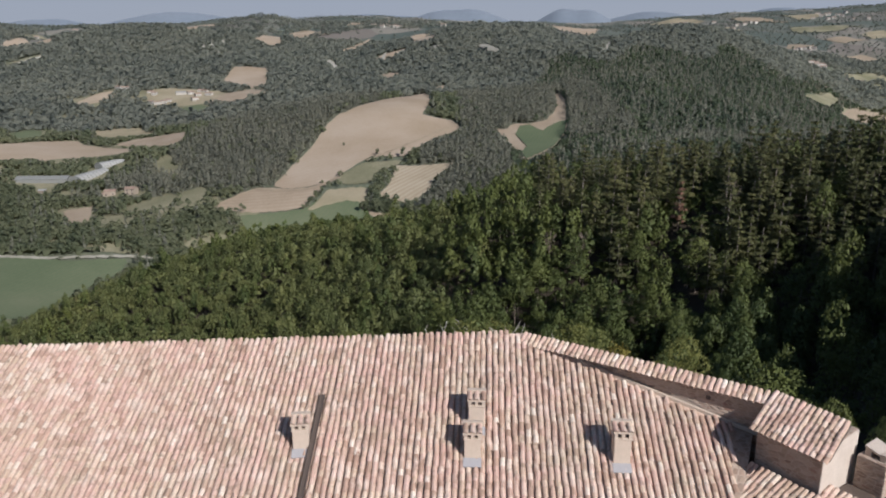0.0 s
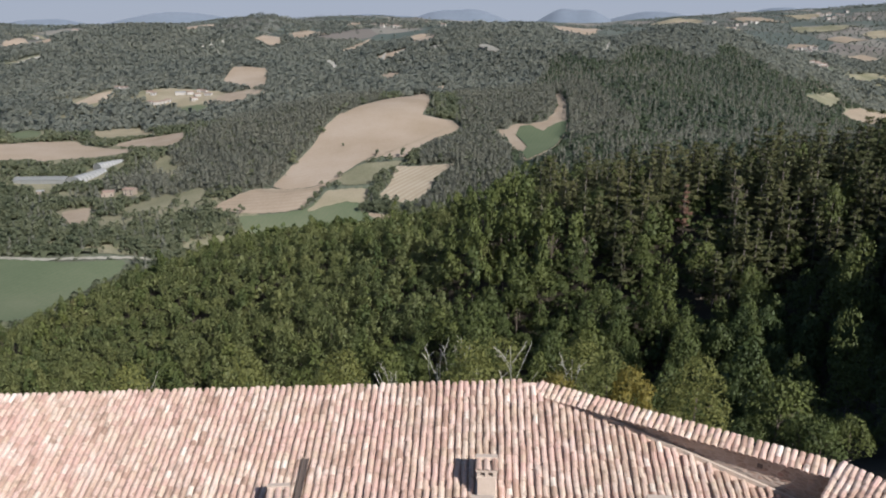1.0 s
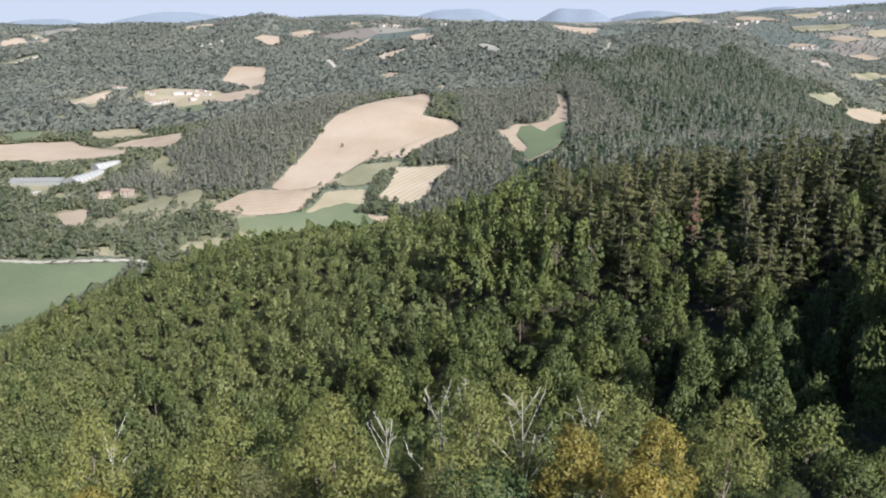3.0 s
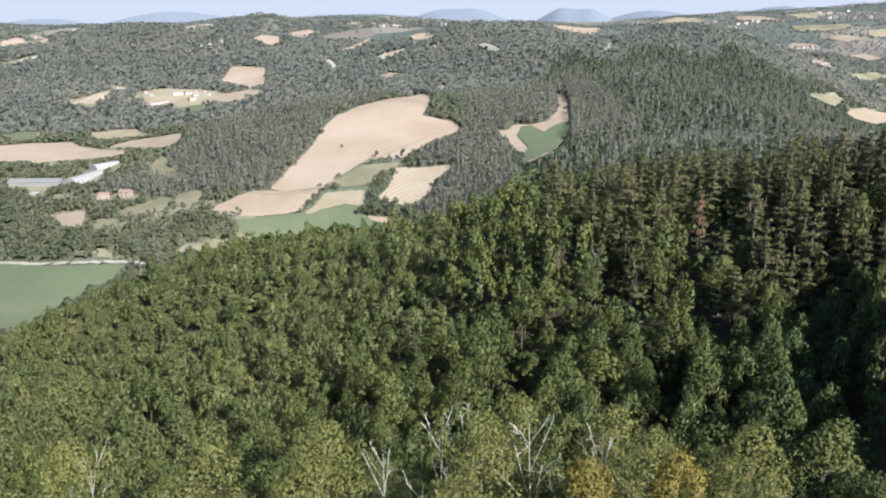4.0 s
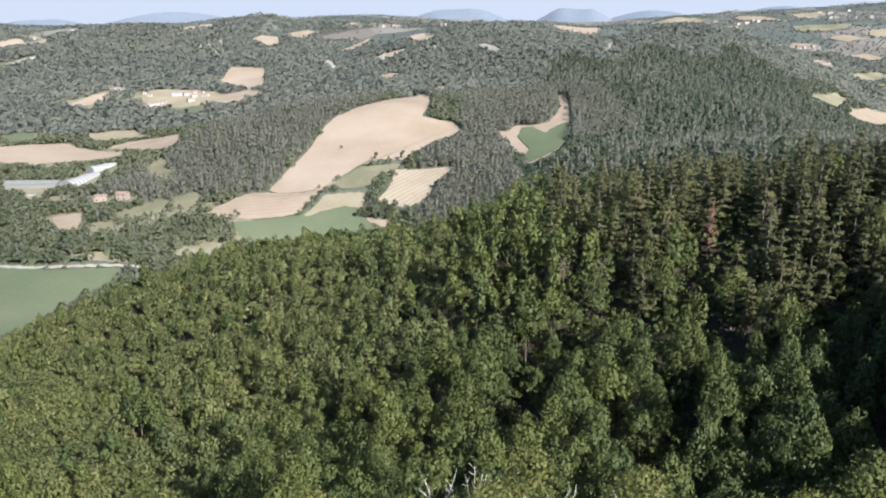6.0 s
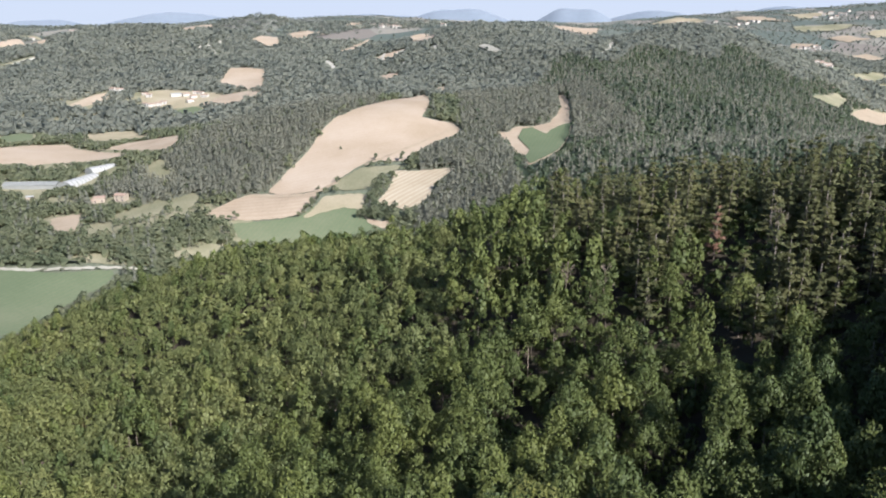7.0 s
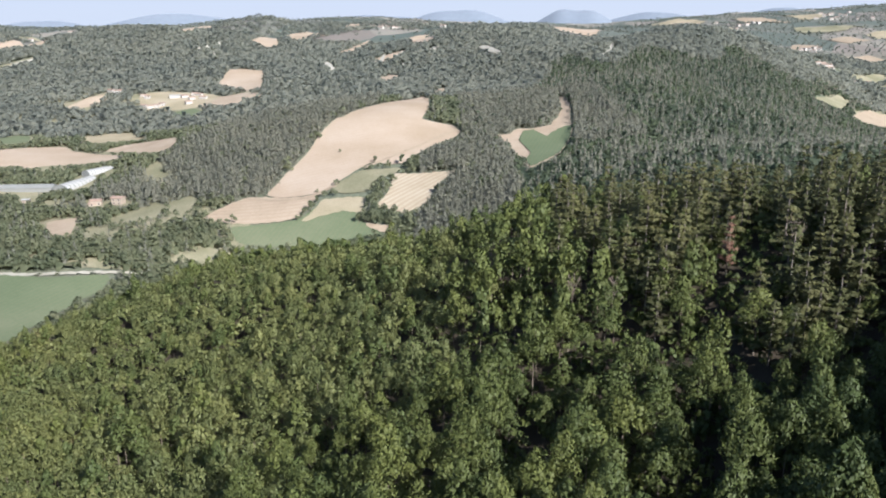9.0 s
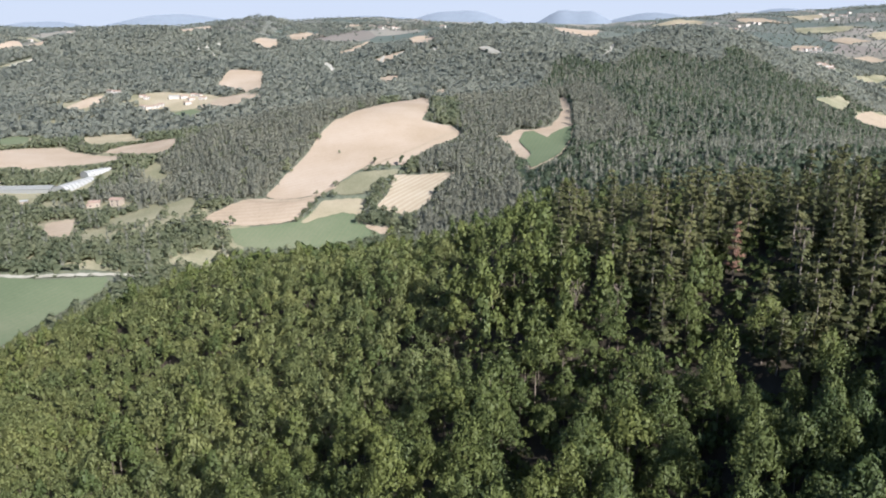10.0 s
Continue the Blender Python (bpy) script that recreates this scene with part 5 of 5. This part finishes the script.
joined("conifer_wood", "narrow conifers on the valley's ridges, paled for haze", CONE_SMALL, HAZED_CONIFER, x[cone], y[cone], z[cone], scale[cone], tall[cone], trees)
far_x, far_y = stand(-1300, 1300, 1050, 2100, 10.4, 0.60, trees)
# a soft bumpy leafy sheet added between the crowns to brighten their dark gaps; it ends at the fields
reach, turn = np.meshgrid(385 * 1.008 ** np.arange(0, 214), np.radians(np.arange(-42, 42.1, 0.5)), indexing="ij")
cx, cy = (reach * np.sin(turn)).ravel(), (reach * np.cos(turn)).ravel()
cz = rolling(cx, cy)
swell = 4.6 + 0.9 * np.sin(cx / 9 + 2 * np.sin(cy / 17)) * np.sin(cy / 11 + 1.4 * np.sin(cx / 14))
top = np.minimum(swell, 0.62 * sightline_heights(cx, cy, cz, np.full(len(cx), 9.0)))
top = np.where(clear_ground(cx, cy) & clear_ground(cx + 6, cy) & clear_ground(cx - 6, cy), top, -2.0)
n_turn = reach.shape[1]
i, j = np.meshgrid(np.arange(reach.shape[0] - 1), np.arange(n_turn - 1), indexing="ij")
quads = np.stack([i * n_turn + j, (i + 1) * n_turn + j, (i + 1) * n_turn + j + 1, i * n_turn + j + 1], -1).reshape(-1, 4)[:, ::-1]
quads = quads[(top[quads] > 0.3).sum(1) >= 3]
mx, my = cx[quads].mean(1), cy[quads].mean(1)
pines = ((mx < -75) & (my > 690) & (mx > -330) & (my < 1050) & (mx + 330 > (my - 690) * 0.25)) | ((mx > 20) & (mx < 190) & (my > 760) & (my < 1055)) | ((mx > -20) & (mx < 60) & (my > 560) & (my < 800))
beyond = (my > 1050) & ~((mx > 60) & (my < 1050 + 250 * np.clip((mx - 60) / 150, 0, 1) + 60 * np.sin(mx / 23)))
for mask, material, label in ((beyond, HAZED_WOODS, "added canopy sheet brightening gaps in the distant woods"), (pines & ~beyond, HAZED_CONIFER, "added canopy sheet brightening gaps in the pine plantations"),
                              (~pines & ~beyond & (mx > 40), HILL_LEAVES, "added canopy sheet brightening gaps on the wooded hill"), (~pines & ~beyond & (mx <= 40), HAZED_LEAVES, "added canopy sheet brightening gaps in the valley woods")):
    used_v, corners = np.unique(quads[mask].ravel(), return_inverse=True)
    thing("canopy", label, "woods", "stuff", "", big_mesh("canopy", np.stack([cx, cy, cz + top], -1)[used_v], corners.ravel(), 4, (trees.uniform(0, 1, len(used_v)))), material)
x, y = far_x, far_y
keep = (sightline_heights(x, y, rolling(x, y), np.full(len(x), 10.0)) > 4.0) & ~((x > 60) & (y < 1050 + 250 * np.clip((x - 60) / 150, 0, 1) + 60 * np.sin(x / 23)))
x, y = x[keep], y[keep]
joined("distant_wood", "distant woods on the hills, greyed for haze", FAR_SMALL, HAZED_WOODS, x, y, rolling(x, y), trees.uniform(0.85, 1.2, len(x)), trees.uniform(0.8, 1.05, len(x)), trees)
# far country: scattered clumps and hedges
x, y = stand(-2300, 2300, 2100, 4300, 24, 0.58, trees)
clump = np.sin(x / 90 + 2 * np.sin(y / 150)) + np.sin(y / 120 + 1.5 * np.sin(x / 110)) + 0.8 * np.sin(x / 37 - y / 61)
keep = (clump > np.where(x > 250, -0.9, -0.7)) | (trees.uniform(0, 1, len(x)) < 0.15) | (np.hypot(x + 565, y - 2720) < 180)
x, y = x[keep], y[keep]
copse = (np.hypot(x + 565, y - 2720) < 180) | (x < 330) & (x > -1500) & (clump[keep] > -0.1) & (y < 3300)
joined("far_hedges", "far hedges and copses among the farmland", FAR_HEDGES, HAZED_HEDGE, x[~copse], y[~copse], rolling(x[~copse], y[~copse]), trees.uniform(0.6, 1.1, (~copse).sum()), trees.uniform(0.6, 1.0, (~copse).sum()), trees)
joined("far_copses", "far closed woods on the rounded hills", COPSES, HAZED_WOODS, x[copse], y[copse], rolling(x[copse], y[copse]), trees.uniform(0.7, 1.1, copse.sum()), trees.uniform(0.7, 1.1, copse.sum()), trees)


# ---- single trees that stand out ----
def single_tree(name, label, x, y, crown, material, wood, category="tree", turn=0.0, scale=1.0, group=""):
    """One tree of its own: trunk with limbs, and a crown where it has one."""
    holder = thing(name, label, category, "", group)
    part("trunk", wood, BARK, holder)
    if crown is not None:
        part("crown", crown, material, holder)
    holder.matrix_world = pose(x, y, float(rolling(x, y)) - 0.1, 0, 0, turn) @ Matrix.Scale(scale, 4)
    return holder


def bare_mesh(name, rs, height, r0, material, forks=9, spread=0.27):
    """A dead tree: a crooked pale stem whose limbs fork twice."""
    verts, faces = trunk_verts(height, r0, r0 * 0.2, 6, 0.02, 5)
    for q in range(forks):
        f = rs.uniform(0.35, 0.95)
        a = rs.uniform(0, 6.28)
        start = Vector((0.02 * f * f * height, 0, height * f))
        reach = (1.25 - f) * height * spread
        end = start + Vector((math.cos(a) * reach, math.sin(a) * reach, reach * rs.uniform(1.2, 2.2)))
        limb(verts, faces, start, end, r0 * 0.55 * (1.2 - f), r0 * 0.3)
        for w in range(3):
            g = rs.uniform(0.45, 1.0)
            mid = start.lerp(end, g)
            tip = mid + Vector((rs.uniform(-1, 1), rs.uniform(-1, 1), rs.uniform(0.2, 1.2))) * reach * 0.4
            limb(verts, faces, mid, tip, r0 * 0.3, 0.01, 3)
    mesh = mesh_of(name, verts, faces)
    mesh.materials.append(material)
    return mesh


for bx, by, h, turn in ((1.5, 59.0, 11.1, 0), (0.0, 58.5, 10.5, 70), (-3.2, 54.5, 8.9, 140), (5.3, 55.0, 10.6, 210), (9.8, 57.0, 9.8, 280), (-24.0, 62.0, 12.4, 30)):
    single_tree("dead_tree", "slender bleached dead tree with bare forked branches", bx, by, None, None, bare_mesh("trunk", trees, h + 0.4, 0.062, DEAD_WOOD, 10, 0.24), "tree", turn, 1.0, "dead trees")
for bx, by, h, turn in ((7.8, 52.0, 8.6, 0), (13.1, 52.5, 9.2, 77), (10.8, 47.5, 7.2, 154), (-19.6, 50.0, 8.3, 231)):
    crown = crown_mesh("crown", broad_crown(trees, h, 1.9, 4200, 0.155, 44, 0.6, 0.25), YELLOW_LEAVES)
    single_tree("yellowing_tree", "small tree with yellow autumn leaves", bx, by, crown, YELLOW_LEAVES, wood_mesh("trunk", trees, h * 0.8, 0.14, 6, 1.3, BARK), "tree", turn, 1.0, "yellowing trees")
for bx, by, h, turn in ((1.0, 50.0, 7.4, 0), (-14.3, 52.0, 9.4, 77), (-4.2, 48.0, 7.1, 231), (-7.8, 55.0, 9.6, 308), (5.4, 66.0, 13.0, 25), (-24.7, 52.0, 10.2, 102), (-22.7, 57.0, 13.6, 0), (-14.1, 57.0, 12.5, 154), (-6.9, 57.0, 11.3, 308), (2.4, 56.0, 11.0, 102), (11.3, 60.0, 11.9, 256), (19.7, 59.0, 10.7, 50), (11.6, 53.0, 10.0, 204), (-68.5, 139.0, 9.0, 40), (-66.0, 142.0, 7.5, 90)):
    crown = crown_mesh("crown", broad_crown(trees, h, 2.5, 4600, 0.155, 46, 0.6, 0.3), LIME_LEAVES)
    single_tree("acacia_tree", "yellow-green false acacia with feathery leaves", bx, by, crown, LIME_LEAVES, wood_mesh("trunk", trees, h * 0.8, 0.14, 6, 1.3, BARK), "tree", turn, 1.0, "acacias below the castle")
crown = crown_mesh("crown", pine_crown(trees, 13.0, 1.8, 1000, 0.45), RED_NEEDLES)
single_tree("dying_pine", "dying pine with rust-red needles on the spur", 57.6, 187.0, crown, RED_NEEDLES, wood_mesh("trunk", trees, 11.5, 0.17, 8, 1.4, BARK), "tree", 0.0, 0.96)
for bx, by in ((67.0, 180.5), (34.0, 184.0), (27.0, 190.0)):
    single_tree("dead_pine", "grey leafless pine among the living ones", bx, by, None, None, bare_mesh("trunk", trees, 11.5, 0.2, BARK, 14), "tree", 0, 1.0, "dead pines")
bush_shapes = [crown_mesh("crown", broad_crown(trees, 7.0, 2.9, 260, 0.8, 9), HAZED_LEAVES), crown_mesh("crown", broad_crown(trees, 5.0, 2.6, 220, 0.8, 7), HAZED_LEAVES)]
bush_wood = wood_mesh("trunk", trees, 4.5, 0.2, 4, 1.2, BARK)
for q, (bx, by, sc) in enumerate(((-98, 793, 0.6), (-165, 640, 1.5), (-61, 755, 1.0), (-48, 746, 1.0), (-35, 746, 1.3), (-91, 714, 0.9), (-92, 709, 0.8), (-106, 697, 0.8))):
    single_tree("field_tree", "lone dark green tree standing in the stubble", bx, by, bush_shapes[q % 2], HAZED_LEAVES, bush_wood, "tree", q * 50, sc, "lone field trees")
for q, (bx, by) in enumerate(((-115, 643), (-112, 647), (-110, 652), (-108, 656), (-106, 662), (-105, 668), (-104, 676), (-64, 637), (-60, 632), (-56, 629), (-52, 626), (-57, 643), (-61, 652), (-57, 659), (-53, 662), (-50, 668), (-47, 677), (-44, 689), (-42, 701), (-44, 708), (-33, 735), (-29, 744), (-25, 751), (-62, 644), (-64, 632))):
    single_tree("hedge_tree", "bushy hedge tree between the fields", bx, by, bush_shapes[q % 2], HAZED_LEAVES, bush_wood, "tree", q * 67, 0.75 + 0.1 * (q % 5), "hedge trees")

# ---- farms and villages ----
def house(x, y, wide, deep, high, turn, label, roof_material=None, wall_material=None, windows=True, group="", rise=0.28):
    """A gabled house with walls, tiled roof with eaves, and windows on its long sides."""
    holder = thing("house", label, "house", "", group)
    holder.matrix_world = pose(x, y, float(rolling(x, y)) + 0.3, 0, 0, turn)
    bm = bmesh.new()
    peak = high + rise * deep / 2
    base = [bm.verts.new((sx * wide / 2, sy * deep / 2, -4)) for sx, sy in ((-1, -1), (1, -1), (1, 1), (-1, 1))]
    top = [bm.verts.new((sx * wide / 2, sy * deep / 2, high)) for sx, sy in ((-1, -1), (1, -1), (1, 1), (-1, 1))]
    ends = [bm.verts.new((-wide / 2, 0, peak)), bm.verts.new((wide / 2, 0, peak))]
    for q in range(4):
        bm.faces.new((base[q], base[(q + 1) % 4], top[(q + 1) % 4], top[q]))
    bm.faces.new((top[0], top[3], ends[0]))
    bm.faces.new((top[1], top[2], ends[1]))
    part("wall", bm, wall_material or WHITEWASH, holder)
    bm = bmesh.new()
    over, thick = 0.5, 0.25
    for sy in (-1, 1):
        low_y, low_z = sy * (deep / 2 + over), high - rise * over
        slab = [(-wide / 2 - over, low_y, low_z), (wide / 2 + over, low_y, low_z), (wide / 2 + over, 0, peak), (-wide / 2 - over, 0, peak)]
        a = [bm.verts.new(v) for v in slab]
        b = [bm.verts.new((v[0], v[1], v[2] + thick)) for v in slab]
        bm.faces.new(a)
        bm.faces.new(b)
        for q in range(4):
            bm.faces.new((a[q], a[(q + 1) % 4], b[(q + 1) % 4], b[q]))
    part("roof", bm, roof_material or FAR_ROOF, holder)
    if windows:
        for sy in (-1, 1):
            for q in range(max(1, int(wide / 4))):
                for floor_z in ((1.1, 4.0) if high > 5 else (1.1,)):
                    bm = bmesh.new()
                    block(bm, pose(-wide / 2 + (q + 0.5) * wide / max(1, int(wide / 4)), sy * deep / 2, floor_z), 1.0, 0.16, 1.4)
                    part("window", bm, DARK_PANE, holder)
    return holder


homes = random.Random(3)
for name, windows, spots in (
        ("stone hamlet house with a clay roof among fields", True, [(-501, 1375), (-484, 1348), (-471, 1330), (-457, 1273), (-445, 1266), (-436, 1268), (-430, 1275), (-411, 1328), (-394, 1311), (-392, 1344), (-376, 1312), (-400, 1348), (-389, 1276), (-544, 1371), (-531, 1365)]),
        ("pale village house on the slope beyond the hill", False, [(951, 2209), (974, 2234), (997, 2259), (983, 2197), (942, 2141), (959, 2130), (1013, 2235), (932, 2096), (871, 1904), (825, 1786), (773, 1694), (794, 1707), (728, 1616), (682, 1522), (712, 1563), (739, 1600), (773, 1654), (758, 1650), (841, 1788), (989, 2283), (1023, 2283)]),
        ("pale farmhouse beyond the wooded hill", False, [(620, 1317), (690, 1433), (575, 1249), (528, 972), (552, 1007), (779, 1574), (859, 1666)]),
        ("far pale house on the farmed ridge", False, [(1486, 3326), (1573, 3483), (1528, 3351), (1562, 3391), (1597, 3432), (1545, 3280), (1615, 3397), (1600, 3327), (1687, 3477), (1508, 3248), (1562, 3148), (1577, 3073), (1028, 2921), (1077, 3034), (1157, 3111), (1172, 3096), (964, 3479), (1034, 3519), (1068, 3473), (1155, 3527), (781, 3615), (803, 3605), (990, 3448), (1011, 3609), (1115, 3053)]),
        ("far pale house in a hilltop village", False, [(-208, 2531), (-200, 2616), (-182, 2555), (-172, 2624), (-161, 2678), (-139, 2536), (-125, 2448), (-152, 2472), (-176, 2455), (-172, 2515), (-140, 2461), (-46, 2585), (-36, 3311), (-11, 2552), (6, 2458), (91, 2492), (138, 3455), (371, 3339), (412, 3498), (312, 2504), (459, 3624), (-1172, 2656), (-1150, 2628), (-1224, 2499), (-839, 3174), (-808, 3220)])):
    for hx, hy in spots:
        far = 0.8 if hy < 1400 else 0.95 if hy < 2400 else 1.25
        house(hx, hy, homes.uniform(9, 15) * far, homes.uniform(7, 10) * far, homes.uniform(4.5, 7) * far, homes.uniform(-40, 40), name, None, WHITE_WALL, windows, name)
house(-423, 1331, 24, 11, 4.5, 12, "long pale barn in the hamlet", SHED_ROOF, WHITE_WALL, False, "", 0.18)
house(-305, 721, 9.5, 7, 4.8, 15, "old farmhouse of pale stone in the valley", None, None, True)
house(-308, 719, 5.5, 5, 3.0, 15, "low outbuilding beside the farmhouse", None, None, True)
house(-284, 718, 9.5, 8, 6.2, -8, "square pale farmhouse with a low clay roof", None, None, True)
house(-381, 748, 6, 5, 3.0, 10, "small white shed among trees", SHED_ROOF, None, False)
house(-398, 787, 50, 13, 4.0, 3, "long dull grey farm shed on the valley floor", SHED_DULL, SHED_DULL, False, "long farm sheds", 0.35)


def arched_hall(x, y, wide, length, high, turn, label):
    """A long arched tunnel with a sheeted vault on hoops and upright ends."""
    holder = thing("arched_hall", label, "greenhouse", "", "arched halls")
    holder.matrix_world = pose(x, y, float(rolling(x, y)), 0, 0, turn)
    arc = [(wide / 2 * math.cos(math.pi * q / 10), 1.0 + (high - 1.0) * math.sin(math.pi * q / 10)) for q in range(11)]
    arc = [(wide / 2, -3.0)] + arc + [(-wide / 2, -3.0)]
    verts = [(u, v, w) for v in (-length / 2, length / 2) for u, w in arc]
    n = len(arc)
    part("vault", mesh_of("vault", verts, [(q, q + 1, n + q + 1, n + q) for q in range(n - 1)]), SHED_ROOF, holder)
    for sy in (-1, 1):
        part("end_wall", mesh_of("end_wall", [(u * 0.99, sy * (length / 2 - 0.2), w - 0.06) for u, w in arc], [tuple(range(n))]), SHED_DULL, holder)
    for q in range(9):
        v = -length / 2 + 0.2 + q * (length - 0.4) / 8
        hoop = [(u * (1 + 0.06 * k), v + d, w + 0.12 * k) for k in (0, 1) for d in (-0.15, 0.15) for u, w in arc[1:-1]]
        m = n - 2
        faces = []
        for c in range(m - 1):
            faces += [(2 * m + c, 2 * m + c + 1, 3 * m + c + 1, 3 * m + c), (c, 2 * m + c, 2 * m + c + 1, c + 1), (m + c, m + c + 1, 3 * m + c + 1, 3 * m + c)]
        part("hoop", mesh_of("hoop", hoop, faces), SHED_DULL, holder)
    return holder


arched_hall(-357, 800, 15, 46, 6.0, -14, "long arched hall sheeted in pale grey on the valley floor")
arched_hall(-352, 841, 12, 30, 5.5, -30, "shorter arched hall in pale grey below the pine ridge")

# ---- far blue ranges on the skyline ----
def skyline(name, label, distance, centre, half, height, seed, rough=0.16):
    """A smooth distant range of the backdrop, its haze painted as blue."""
    rs = random.Random(seed)
    verts, faces, n = [], [], 60
    waves = [(rs.uniform(2, 9), rs.uniform(0, 6), rs.uniform(0.3, 1.0)) for _ in range(5)]
    for q in range(n + 1):
        u = q / n * 2 - 1
        x = centre + u * half
        y = math.sqrt(max(1.0, distance ** 2 - x * x))
        bell = max(0.0, 1 - abs(u) ** 2.2) ** 1.3
        top = -85 + (height + 85) * bell * (1 + rough * sum(a * math.sin(f * u + p) for f, p, a in waves) / 3)
        for k in range(4):
            f = k / 3
            verts.append((x * (1 - 0.05 * (1 - f)), y * (1 - 0.05 * (1 - f)), -150 + (top + 150) * f ** 0.8))
    for q in range(n):
        for k in range(3):
            faces.append((q * 4 + k, (q + 1) * 4 + k, (q + 1) * 4 + k + 1, q * 4 + k + 1))
    mesh = mesh_of(name, verts, faces)
    mesh.polygons.foreach_set("use_smooth", np.ones(len(mesh.polygons), dtype=bool))
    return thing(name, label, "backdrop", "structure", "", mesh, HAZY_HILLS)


skyline("backdrop", "haze-blue far hills rising behind the woods", 4850, -2080, 230, -44, 1)
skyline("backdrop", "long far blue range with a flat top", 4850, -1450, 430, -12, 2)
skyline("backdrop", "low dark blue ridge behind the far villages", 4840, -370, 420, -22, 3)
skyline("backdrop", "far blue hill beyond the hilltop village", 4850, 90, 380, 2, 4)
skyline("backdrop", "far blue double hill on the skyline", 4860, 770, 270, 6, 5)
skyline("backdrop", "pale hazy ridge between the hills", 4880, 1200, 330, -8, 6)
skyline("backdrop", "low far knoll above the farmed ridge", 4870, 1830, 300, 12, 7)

ring_v, ring_f = [], []
for q in range(96):
    a = 2 * math.pi * q / 96
    for z in (-260, -40, 60, 200, 420, 700):
        ring_v.append((4896 * math.sin(a), 4896 * math.cos(a), z))
for q in range(96):
    for k in range(5):
        n = (q + 1) % 96
        ring_f.append((q * 6 + k, n * 6 + k, n * 6 + k + 1, q * 6 + k + 1))
thing("sky_backdrop", "pale hazy sky above the horizon", "backdrop", "structure", "", mesh_of("sky_backdrop", ring_v, ring_f), SKY_HAZE)
